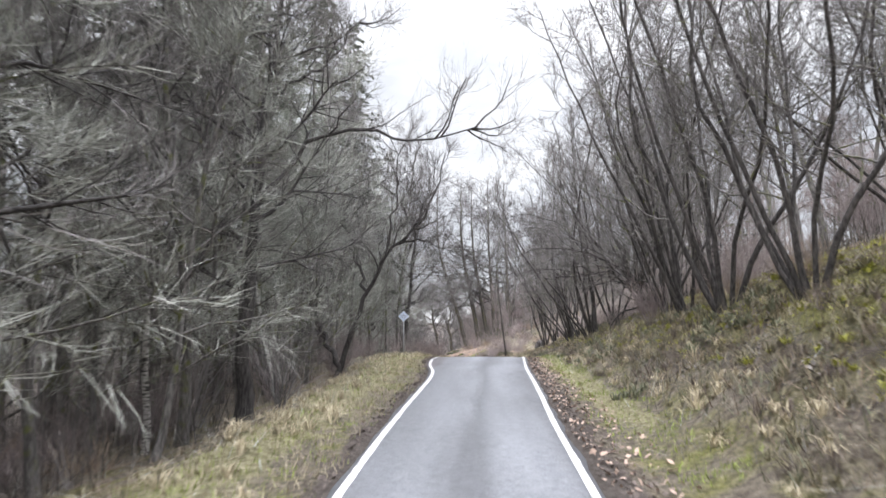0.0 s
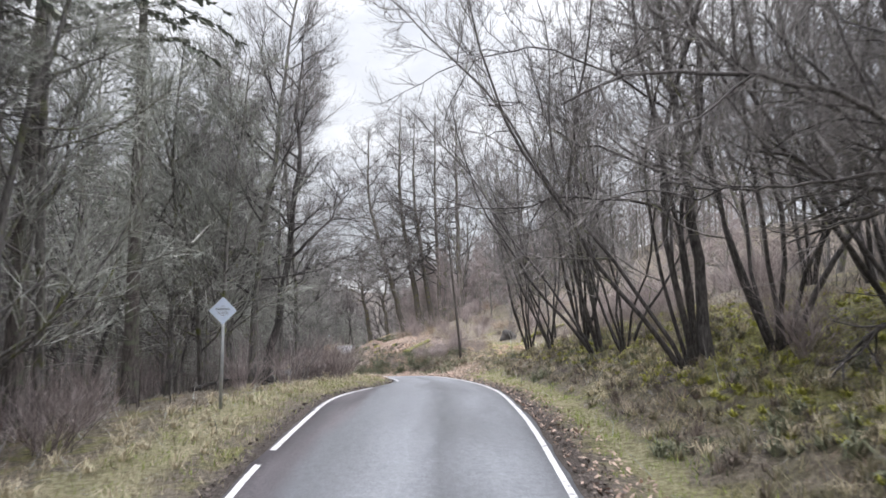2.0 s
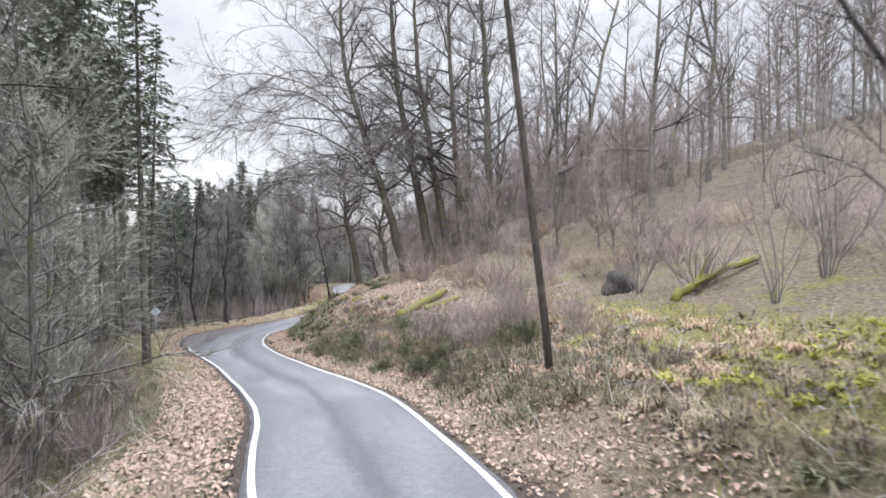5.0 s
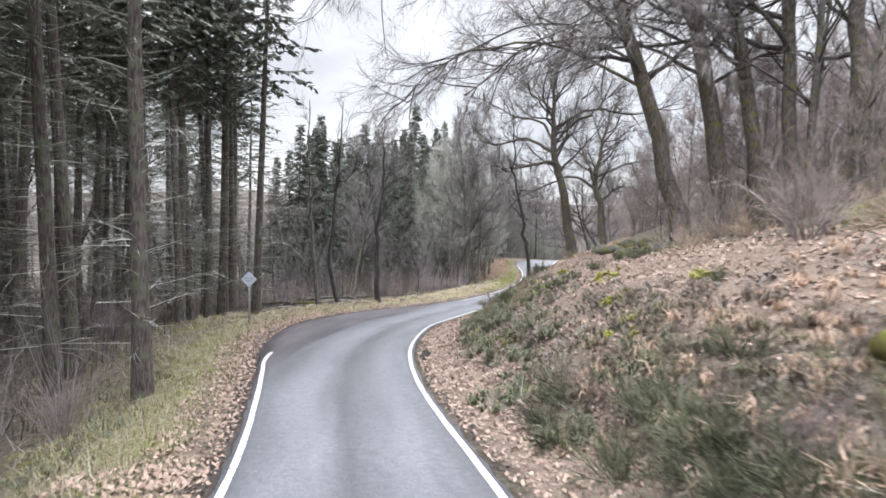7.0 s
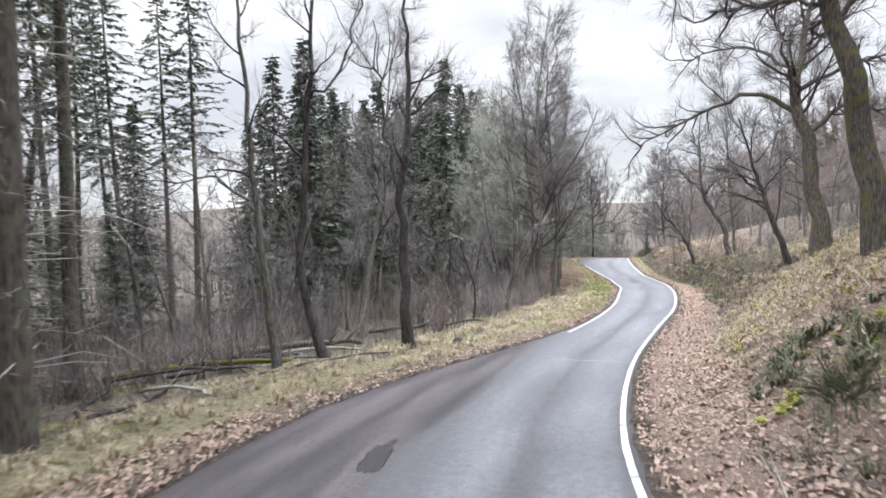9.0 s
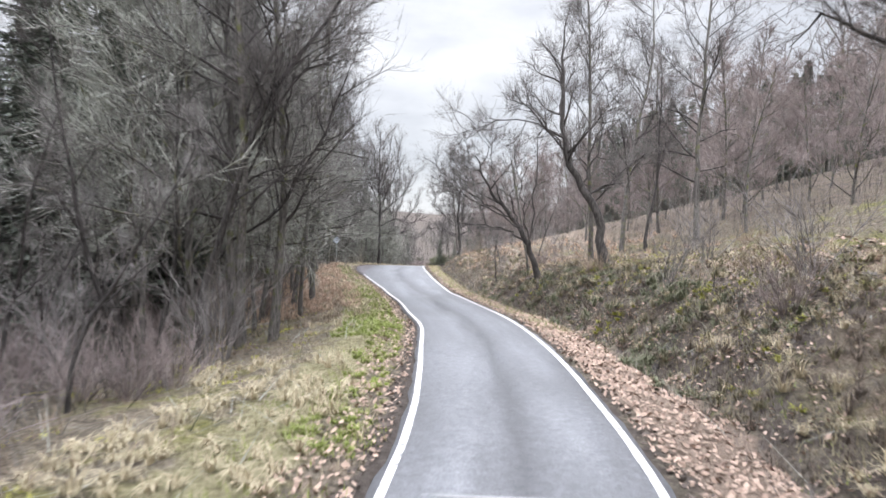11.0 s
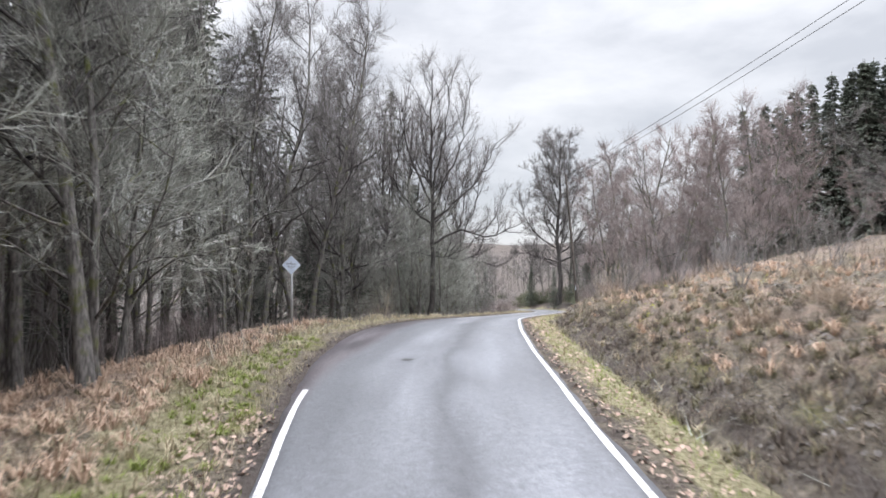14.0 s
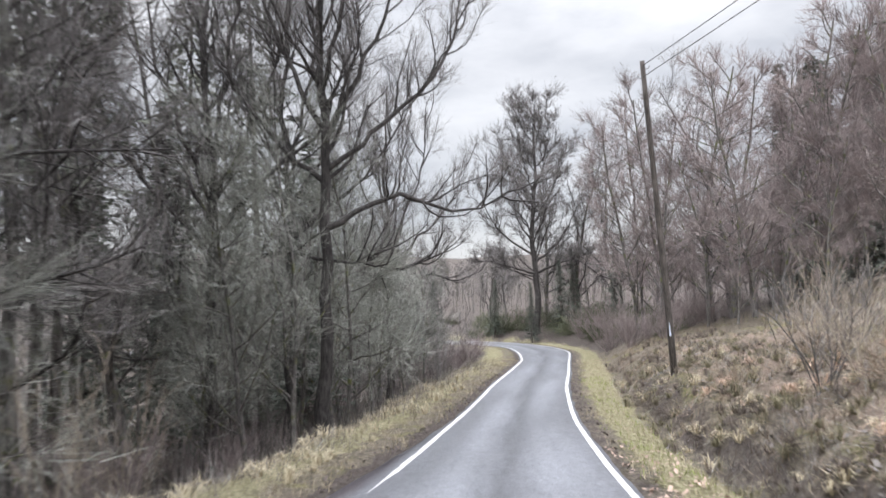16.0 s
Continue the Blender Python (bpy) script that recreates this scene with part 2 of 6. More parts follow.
def bumped(nodes, links, bsdf, heightfield, strength, distance):
    b = nodes.new("ShaderNodeBump")
    b.inputs["Strength"].default_value, b.inputs["Distance"].default_value = strength, distance
    links.new(heightfield, b.inputs["Height"])
    links.new(b.outputs[0], bsdf.inputs["Normal"])


def math_node(nodes, links, op, a, b=0.0):
    m = nodes.new("ShaderNodeMath")
    m.operation = op
    for sock, v in zip(m.inputs, (a, b)):
        if hasattr(v, "is_output"):
            links.new(v, sock)
        else:
            sock.default_value = v
    return m.outputs[0]


def bark(name, dark, pale, moss=None, moss_amount=0.0, grain=(14, 14, 2.5)):
    m, n, l, b = material(name)
    fine = noise_node(n, l, 1.6, 6, stretch=grain)
    patch = noise_node(n, l, 1.3, 3)
    col = ramp(n, l, fine, (0.38, dark), (0.64, pale))
    vary = n.new("ShaderNodeObjectInfo").outputs["Random"]
    col = mixed(n, l, math_node(n, l, "MULTIPLY", vary, 0.35), col, tuple(c * 0.55 for c in dark))
    if moss:
        lo = 0.62 - 0.3 * moss_amount
        green = ramp(n, l, noise_node(n, l, 3.2, 5), (lo, 0.0), (lo + 0.16, 1.0))
        col = mixed(n, l, green, col, moss)
    else:
        col = mixed(n, l, ramp(n, l, patch, (0.5, 0.0), (0.75, 0.5)), col, tuple(c * 1.5 for c in pale))
    l.new(col, b.inputs["Base Color"])
    b.inputs["Roughness"].default_value = 0.9
    b.inputs["Specular IOR Level"].default_value = 0.25
    bumped(n, l, b, fine, 0.7, 0.03)
    return m


BARK_GREY = bark("grey_bark", (0.075, 0.07, 0.068), (0.25, 0.235, 0.228), (0.13, 0.14, 0.05), 0.3)
BARK_DARK = bark("dark_wet_bark", (0.03, 0.028, 0.028), (0.105, 0.096, 0.095))
BARK_MOSSY = bark("mossy_bark", (0.048, 0.043, 0.04), (0.165, 0.15, 0.14), (0.115, 0.115, 0.042), 0.32)
BARK_PINE = bark("conifer_bark", (0.07, 0.06, 0.058), (0.21, 0.185, 0.175), (0.14, 0.15, 0.11), 0.45)
BARK_PALE = bark("dead_pale_wood", (0.24, 0.225, 0.20), (0.5, 0.47, 0.43))
BARK_POLE = bark("tarred_pole_wood", (0.045, 0.04, 0.038), (0.13, 0.115, 0.106), grain=(30, 30, 1.5))
LOG_MOSS = bark("moss_covered_log", (0.09, 0.08, 0.05), (0.2, 0.18, 0.12), (0.15, 0.15, 0.04), 1.0)


def birch_bark():
    m, n, l, b = material("birch_bark")
    fine = noise_node(n, l, 2.2, 5, stretch=(3, 3, 9))
    col = ramp(n, l, fine, (0.40, (0.03, 0.028, 0.026)), (0.52, (0.36, 0.34, 0.32)), (0.75, (0.5, 0.48, 0.46)))
    l.new(col, b.inputs["Base Color"])
    b.inputs["Roughness"].default_value = 0.8
    bumped(n, l, b, fine, 0.3, 0.02)
    return m


BARK_BIRCH = birch_bark()


def twig_material(name, dark, pale):
    m, n, l, b = material(name)
    info = n.new("ShaderNodeObjectInfo").outputs["Random"]
    island = n.new("ShaderNodeNewGeometry").outputs["Random Per Island"]
    col = ramp(n, l, math_node(n, l, "ADD", math_node(n, l, "MULTIPLY", info, 0.5), math_node(n, l, "MULTIPLY", island, 0.5)), (0.1, dark), (0.9, pale))
    l.new(col, b.inputs["Base Color"])
    b.inputs["Roughness"].default_value = 0.85
    b.inputs["Specular IOR Level"].default_value = 0.2
    return m


TWIG = twig_material("twig", (0.105, 0.098, 0.099), (0.29, 0.272, 0.27))
TWIG_RED = twig_material("reddish_twig", (0.165, 0.137, 0.136), (0.385, 0.328, 0.322))
TWIG_LICHEN = twig_material("lichen_grey_twig", (0.20, 0.205, 0.185), (0.50, 0.51, 0.47))
STEM_PALE = twig_material("pale_dead_stem", (0.22, 0.185, 0.15), (0.48, 0.42, 0.35))
NEEDLE = twig_material("dark_spruce_needles", (0.056, 0.07, 0.06), (0.155, 0.172, 0.142))
NEEDLE_GREY = twig_material("grey_green_needles", (0.11, 0.127, 0.107), (0.29, 0.31, 0.255))
GRASS_DRY = twig_material("dry_winter_grass", (0.235, 0.20, 0.135), (0.52, 0.455, 0.33))
GRASS_GREEN = twig_material("mossy_green_grass", (0.125, 0.16, 0.045), (0.345, 0.395, 0.12))
RUST = twig_material("rust_brown_bracken", (0.26, 0.175, 0.125), (0.6, 0.45, 0.35))
MOSS = twig_material("bright_moss", (0.19, 0.2, 0.042), (0.54, 0.53, 0.13))
GRASS_DULL = twig_material("dull_bank_grass", (0.12, 0.108, 0.07), (0.34, 0.305, 0.20))
BRACKEN = twig_material("dead_bracken", (0.165, 0.124, 0.095), (0.40, 0.32, 0.25))
LEAVES = twig_material("fallen_beech_leaves", (0.21, 0.145, 0.116), (0.60, 0.46, 0.385))
EVERGREEN = twig_material("evergreen_undergrowth", (0.055, 0.063, 0.04), (0.175, 0.182, 0.122))
SCRUB = twig_material("grey_brown_scrub", (0.08, 0.072, 0.068), (0.26, 0.236, 0.222))

SCRUB_DARK = twig_material("dark_bramble_stalks", (0.06, 0.05, 0.045), (0.20, 0.165, 0.14))
MUD = twig_material("dark_mud_clods", (0.04, 0.033, 0.03), (0.19, 0.155, 0.14))


def ground_material():
    m, n, l, b = material("woodland_floor")
    place = n.new("ShaderNodeTexCoord").outputs["Object"]
    big, mid = noise_node(n, l, 0.35, 3, place), noise_node(n, l, 1.7, 5, place)
    fine, grit = noise_node(n, l, 9.0, 6, place, rough=0.7), noise_node(n, l, 34.0, 4, place, rough=0.7)
    split = n.new("ShaderNodeSeparateColor")
    zone = n.new("ShaderNodeAttribute")
    zone.attribute_name = "zone"
    l.new(zone.outputs["Color"], split.inputs[0])
    heath = ramp(n, l, fine, (0.28, (0.055, 0.046, 0.038)), (0.5, (0.165, 0.14, 0.112)), (0.76, (0.34, 0.30, 0.245)))
    moss = ramp(n, l, fine, (0.3, (0.06, 0.06, 0.024)), (0.52, (0.19, 0.19, 0.06)), (0.78, (0.37, 0.36, 0.13)))
    mossy = math_node(n, l, "ADD", math_node(n, l, "ADD", math_node(n, l, "MULTIPLY", mid, 0.6), math_node(n, l, "MULTIPLY", big, 0.5)), math_node(n, l, "MULTIPLY", zone.outputs["Alpha"], 0.24))
    base = mixed(n, l, ramp(n, l, mossy, (0.56, 0.0), (0.70, 0.8)), heath, moss)
    grass = ramp(n, l, fine, (0.3, (0.11, 0.098, 0.06)), (0.5, (0.26, 0.24, 0.145)), (0.76, (0.46, 0.42, 0.29)))
    leaf = ramp(n, l, grit, (0.28, (0.11, 0.08, 0.068)), (0.5, (0.27, 0.208, 0.17)), (0.72, (0.54, 0.435, 0.365)))
    # muddy edges, far wood floor, and painted shade in the right bank's hollows
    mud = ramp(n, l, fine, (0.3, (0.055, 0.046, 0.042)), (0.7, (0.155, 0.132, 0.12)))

    def zoned(channel, spread):
        return ramp(n, l, math_node(n, l, "ADD", channel, math_node(n, l, "MULTIPLY", math_node(n, l, "SUBTRACT", mid, 0.5), spread)), (0.35, 0.0), (0.65, 1.0))

    col = mixed(n, l, zoned(split.outputs["Red"], 1.3), base, grass)
    col = mixed(n, l, zoned(split.outputs["Green"], 1.5), col, leaf)
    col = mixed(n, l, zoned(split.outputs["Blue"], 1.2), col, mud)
    l.new(col, b.inputs["Base Color"])
    b.inputs["Roughness"].default_value = 0.95
    b.inputs["Specular IOR Level"].default_value = 0.15
    rough = math_node(n, l, "ADD", math_node(n, l, "MULTIPLY", fine, 1.0), math_node(n, l, "MULTIPLY", grit, 0.6))
    bumped(n, l, b, rough, 0.9, 0.12)
    return m


GROUND = ground_material()


def asphalt_material():
    m, n, l, b = material("worn_damp_asphalt")
    uv = n.new("ShaderNodeUVMap")
    uv.uv_map = "lane"
    split = n.new("ShaderNodeSeparateXYZ")
    l.new(uv.outputs[0], split.inputs[0])
    place = n.new("ShaderNodeTexCoord").outputs["Object"]
    grit, patch = noise_node(n, l, 60.0, 3, place, rough=0.8), noise_node(n, l, 1.0, 5, uv.outputs[0], stretch=(2.6, 0.16, 1.0))
    streak = noise_node(n, l, 1.0, 5, uv.outputs[0], stretch=(5.0, 0.18, 1.0))
    col = ramp(n, l, grit, (0.3, (0.125, 0.13, 0.142)), (0.7, (0.235, 0.243, 0.26)))
    across = math_node(n, l, "ADD", split.outputs["X"], math_node(n, l, "MULTIPLY", math_node(n, l, "SUBTRACT", streak, 0.5), 0.30))
    wear = ramp(n, l, across, (0.0, 0.35), (0.16, 0.75), (0.30, 1.0), (0.43, 0.66), (0.51, 0.12), (0.60, 0.66), (0.74, 1.0), (0.90, 0.7), (1.0, 0.4))
    col = mixed(n, l, wear, mixed(n, l, 1.0, col, (0.46, 0.46, 0.47), "MULTIPLY"), mixed(n, l, 1.0, col, (1.12, 1.12, 1.14), "MULTIPLY"))
    col = mixed(n, l, ramp(n, l, patch, (0.40, 0.5), (0.60, 0.0)), col, (0.09, 0.092, 0.10))
    mottle = noise_node(n, l, 7.0, 5, place, rough=0.75)
    col = mixed(n, l, 1.0, col, ramp(n, l, mottle, (0.3, (0.72, 0.72, 0.73)), (0.7, (1.2, 1.2, 1.21))), "MULTIPLY")
    speck = noise_node(n, l, 26.0, 3, place, rough=0.8)
    col = mixed(n, l, 1.0, col, ramp(n, l, speck, (0.34, (0.74, 0.74, 0.75)), (0.66, (1.24, 1.24, 1.24))), "MULTIPLY")
    mud = n.new("ShaderNodeAttribute")
    mud.attribute_name = "mud"
    muddy = ramp(n, l, math_node(n, l, "ADD", mud.outputs["Fac"], math_node(n, l, "MULTIPLY", math_node(n, l, "SUBTRACT", patch, 0.5), 1.0)), (0.3, 0.0), (0.6, 0.9))
    col = mixed(n, l, muddy, col, ramp(n, l, grit, (0.35, (0.03, 0.027, 0.031)), (0.75, (0.12, 0.109, 0.117))))
    col = mixed(n, l, muddy, col, mixed(n, l, 1.0, col, ramp(n, l, streak, (0.38, (0.55, 0.54, 0.56)), (0.62, (1.5, 1.45, 1.45))), "MULTIPLY"))
    col = mixed(n, l, muddy, col, mixed(n, l, 1.0, col, ramp(n, l, noise_node(n, l, 16.0, 4, place, rough=0.8), (0.35, (0.55, 0.54, 0.55)), (0.66, (1.6, 1.55, 1.55))), "MULTIPLY"))
    l.new(col, b.inputs["Base Color"])
    l.new(ramp(n, l, math_node(n, l, "ADD", math_node(n, l, "MULTIPLY", streak, 0.5), math_node(n, l, "MULTIPLY", patch, 0.5)), (0.35, 0.42), (0.65, 0.62)), b.inputs["Roughness"])
    b.inputs["Specular IOR Level"].default_value = 0.5
    bumped(n, l, b, grit, 0.35, 0.012)
    return m


ASPHALT = asphalt_material()


def paint_material():
    m, n, l, b = material("worn_white_road_paint")
    place = n.new("ShaderNodeTexCoord").outputs["Object"]
    worn = noise_node(n, l, 6.0, 6, place, rough=0.7)
    col = ramp(n, l, worn, (0.36, (0.20, 0.20, 0.21)), (0.47, (0.56, 0.55, 0.56)), (0.8, (0.72, 0.71, 0.72)))
    l.new(col, b.inputs["Base Color"])
    b.inputs["Roughness"].default_value = 0.6
    bumped(n, l, b, noise_node(n, l, 60.0, 3, place), 0.2, 0.006)
    return m


PAINT = paint_material()


def plain(name, dark, pale, rough, metal=0.0, scale=6.0):
    m, n, l, b = material(name)
    l.new(ramp(n, l, noise_node(n, l, scale, 5), (0.3, dark), (0.7, pale)), b.inputs["Base Color"])
    b.inputs["Roughness"].default_value, b.inputs["Metallic"].default_value = rough, metal
    return m


STEEL = plain("galvanised_steel", (0.30, 0.31, 0.32), (0.48, 0.49, 0.50), 0.5, 0.6)
STEEL_DARK = plain("dull_grey_steel", (0.12, 0.12, 0.125), (0.2, 0.2, 0.205), 0.6, 0.5)
SIGN_FACE = plain("pale_blue_white_sign_face", (0.54, 0.62, 0.76), (0.64, 0.71, 0.84), 0.4)
SIGN_INK = plain("black_sign_lettering", (0.02, 0.02, 0.03), (0.05, 0.05, 0.06), 0.5)
STONE = bark("mossy_stone", (0.07, 0.066, 0.062), (0.20, 0.19, 0.175), (0.10, 0.105, 0.035), 0.6, (3, 3, 3))
WIRE = plain("black_cable", (0.015, 0.015, 0.015), (0.04, 0.04, 0.04), 0.6)
WATER = plain("ditch_water", (0.03, 0.03, 0.03), (0.05, 0.05, 0.05), 0.05)

# ---- mesh helpers ----
class Geo:
    """Gathers verts and faces for one mesh."""

    def __init__(self):
        self.v, self.f = [], []

    def tube(self, pts, radii, sides, cap=False):
        base, n = len(self.v), len(pts)
        ref = Vector((0.3, 0.2, 1)) if abs((pts[-1] - pts[0]).normalized().z) < 0.8 else Vector((1, 0.2, 0.1))
        for i, p in enumerate(pts):
            t = (pts[min(i + 1, n - 1)] - pts[max(i - 1, 0)]).normalized()
            a = t.cross(ref).normalized()
            b = t.cross(a)
            r = radii[i]
            for k in range(sides):
                c = 2 * math.pi * k / sides
                self.v.append(p + a * (math.cos(c) * r) + b * (math.sin(c) * r))
        for i in range(n - 1):
            for k in range(sides):
                k2 = (k + 1) % sides
                self.f.append((base + i * sides + k, base + i * sides + k2, base + (i + 1) * sides + k2, base + (i + 1) * sides + k))
        if cap:
            self.f.append(tuple(base + (n - 1) * sides + k for k in range(sides)))
            self.f.append(tuple(base + k for k in reversed(range(sides))))

    def spike(self, p0, p1, r, mid=None):
        """A thin three-sided twig that ends in a point."""
        t = (p1 - p0).normalized()
        a = t.cross(Vector((0.31, 0.57, 0.76))).normalized() * r
        b = t.cross(a.normalized()) * r
        base = len(self.v)
        ring = (a, a * -0.5 + b * 0.87, a * -0.5 - b * 0.87)
        self.v += [p0 + q for q in ring]
        if mid is not None:
            self.v += [mid + q * 0.7 for q in ring]
            for k in range(3):
                k2 = (k + 1) % 3
                self.f.append((base + k, base + k2, base + 3 + k2, base + 3 + k))
            self.v.append(p1)
            self.f += [(base + 3 + k, base + 3 + (k + 1) % 3, base + 6) for k in range(3)]
        else:
            self.v.append(p1)
            self.f += [(base + k, base + (k + 1) % 3, base + 3) for k in range(3)]

    def sliver(self, p0, p1, r):
        """The last fine twigs, a hair's breadth each."""
        side = (p1 - p0).cross(Vector((0.31 + p0.x % 0.7 - 0.35, 0.57 - p0.z % 0.9, 0.4 + p0.y % 0.5))).normalized() * r
        base = len(self.v)
        self.v += [p0 - side, p0 + side, p1]
        self.f.append((base, base + 1, base + 2))

    def sprig(self, rnd, p, way, length, r, twigs, rise):
        """A bent branchlet with fine twigs along it."""
        bend = Vector((rnd.gauss(0, 0.22), rnd.gauss(0, 0.22), rnd.gauss(0, 0.16) + rise * 0.5))
        m = p + way * (length * 0.5)
        far = (way + bend).normalized()
        e = m + far * (length * 0.5)
        side = way.cross(Vector((rnd.gauss(0, 1), rnd.gauss(0, 1), rnd.gauss(0, 1)))).normalized()
        base = len(self.v)
        self.v += [p - side * r, p + side * r, m + side * (r * 0.7), m - side * (r * 0.7), e]
        self.f += [(base, base + 1, base + 2, base + 3), (base + 3, base + 2, base + 4)]
        for k in range(twigs):
            f = rnd.uniform(0.15, 0.9)
            q = p.lerp(m, f * 2) if f < 0.5 else m.lerp(e, f * 2 - 1)
            d = way if f < 0.5 else far
            out = d.cross(Vector((rnd.gauss(0, 1), rnd.gauss(0, 1), rnd.gauss(0, 1)))).normalized()
            self.sliver(q, q + (d * 0.8 + out * rnd.uniform(0.3, 0.75) + Vector((0, 0, rise * 0.6))) * (length * rnd.uniform(0.25, 0.5)), r * 0.62)

    def blade(self, p0, p1, side, w):
        """A flat pointed blade or needle spray."""
        base = len(self.v)
        m = p0.lerp(p1, 0.45)
        self.v += [p0, m + side * w, p1, m - side * w]
        self.f.append((base, base + 1, base + 2, base + 3))

    def mesh(self, name, mat, smooth=True):
        me = bpy.data.meshes.new(name)
        me.from_pydata([tuple(p) for p in self.v], [], self.f)
        me.materials.append(mat)
        if smooth:
            me.polygons.foreach_set("use_smooth", [True] * len(me.polygons))
        me.update()
        return me


def part(name, geo, mat, parent, label="", smooth=True):
    me = geo.mesh(name, mat, smooth) if isinstance(geo, Geo) else geo
    ob = new(name, me)
    ob.parent = parent
    return tagged(ob, label)


def from_bmesh(name, bm, mat, smooth=False):
    me = bpy.data.meshes.new(name)
    bm.to_mesh(me)
    bm.free()
    me.materials.append(mat)
    if smooth:
        me.polygons.foreach_set("use_smooth", [True] * len(me.polygons))
    return me


def standing(x, y, turn=0.0, size=1.0, sink=0.08, lean=(0, 0)):
    """The pose of a thing that stands on the ground at x, y."""
    return pose(x, y, height(x, y) - sink, lean[0], lean[1], turn) @ Matrix.Diagonal((size, size, size, 1))


def clear_of_road(x, y, margin):
    s, d, near = along([x], [y])
    return d[0] - left_tar[near[0]] > margin or right_tar[near[0]] - d[0] > margin


# ---- the ground: one sheet out to the hills ----
def spread_line(lo, hi, step, reach, growth):
    mid = list(np.arange(lo, hi + step / 2, step))
    out, d = [], step
    a, b = lo, hi
    left, right = [], []
    while a > lo - reach:
        d *= growth
        a -= d
        b += d
        left.append(a)
        right.append(b)
    return np.array(left[::-1] + mid + right)


gx, gy = spread_line(-19.0, 13.0, 0.36, 1600, 1.13), spread_line(-8.0, 232.0, 0.42, 1600, 1.16)
GX, GY = np.meshgrid(gx, gy, indexing="xy")
fx, fy = GX.ravel(), GY.ravel()
fz = land(fx, fy)
nx, ny = len(gx), len(gy)
quad = np.arange(nx * ny).reshape(ny, nx)
faces = np.stack([quad[:-1, :-1], quad[:-1, 1:], quad[1:, 1:], quad[1:, :-1]], -1).reshape(-1, 4)
ground_mesh = bpy.data.meshes.new("ground")
ground_mesh.vertices.add(nx * ny)
ground_mesh.vertices.foreach_set("co", np.stack([fx, fy, fz], 1).ravel())
ground_mesh.loops.add(faces.size)
ground_mesh.loops.foreach_set("vertex_index", faces.ravel())
ground_mesh.polygons.add(len(faces))
ground_mesh.polygons.foreach_set("loop_start", np.arange(0, faces.size, 4))
ground_mesh.polygons.foreach_set("use_smooth", np.ones(len(faces), bool))
ground_mesh.update(calc_edges=True)
gs, gd, gn = along(fx, fy)
gl, gr = gd - left_tar[gn], right_tar[gn] - gd


def band(e, a, b, soft=0.5):
    return np.clip((e - a) / soft, 0, 1) * np.clip((b - e) / soft, 0, 1)


def stretch_of(s, a, b, soft=6.0):
    return np.clip((s - a) / soft, 0, 1) * np.clip((b - s) / soft, 0, 1)


zone = np.zeros((nx * ny, 4), np.float32)
# grass on the verges, leaf litter along the beech wood, mud at the edge of the tarmac
zone[:, 0] = np.maximum(0.8 * band(gl, 0.5, 2.9, 0.8) * (1 - 0.7 * stretch_of(gs, 60, 82)), band(gr, 0.8, 1.9, 0.4) * stretch_of(gs, 8, 60)
                        + band(gr, 0.4, 1.9, 0.4) * stretch_of(gs, 138, 320) + 0.45 * band(gr, 1.8, 7, 1.0) * stretch_of(gs, 112, 140))
zone[:, 0] = np.maximum(zone[:, 0], 0.55 * band(gl, 3.0, 9.0, 2.0) * stretch_of(gs, 150, 190))
zone[:, 1] = np.maximum(band(gr, 0.1, 2.2, 0.4) * stretch_of(gs, 56, 142) + band(gr, 1.5, 9.0, 1.5) * stretch_of(gs, 74, 116) * 0.9,
                        band(gl, 0.2, 2.0, 0.5) * stretch_of(gs, 56, 84) * 0.9 + 0.8 * band(gl, 0.0, 0.9, 0.4) * stretch_of(gs, 78, 106) + 0.5 * band(gl, 0.1, 0.9, 0.3) * stretch_of(gs, 100, 165))
zone[:, 1] = np.maximum(zone[:, 1], 0.5 * band(gr, 6, 40, 5) * stretch_of(gs, 140, 230, 20) + 0.4 * band(gr, 0.2, 0.9, 0.3) * stretch_of(gs, -60, 50))
zone[:, 2] = np.maximum(band(gl, -0.6, 0.45, 0.3), band(gr, -0.6, 0.7, 0.4) * np.where(gs < 60, 1.0, 0.55))
# away from the road the ground takes the same dark brown
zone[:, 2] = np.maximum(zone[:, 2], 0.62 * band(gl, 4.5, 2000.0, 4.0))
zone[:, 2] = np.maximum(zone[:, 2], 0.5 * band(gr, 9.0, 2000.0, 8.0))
zone[:, 1] = np.maximum(zone[:, 1], 0.42 * band(gr, 12.0, 2000.0, 8.0))
zone[:, 3] = np.maximum(band(gr, 2.4, 9.0, 1.5) * stretch_of(gs, 12, 74, 10), 0.5 * band(gr, 2.4, 9.0, 1.5) * np.clip((150 - gs) / 8, -0.6, 1))
zone[:, 1] = np.maximum(zone[:, 1], 0.5 * band(gr, 2.6, 9.0, 1.0) * stretch_of(gs, 152, 222))
zone[:, 1] = np.maximum(zone[:, 1], 0.55 * band(gr, 2.2, 8.0, 1.0) * stretch_of(gs, 108, 146))
# darker brown ground past the bend
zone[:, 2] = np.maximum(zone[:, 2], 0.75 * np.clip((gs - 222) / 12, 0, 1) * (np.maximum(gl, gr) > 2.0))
# shade of the right-hand ditch, painted into the ground colour
zone[:, 2] = np.maximum(zone[:, 2], 0.6 * band(gr, 1.6, 3.2, 0.5) * stretch_of(gs, 120, 215))
zone[:, 1] = np.maximum(zone[:, 1], 0.62 * band(gl, 2.4, 7.5, 1.0) * stretch_of(gs, 148, 182))
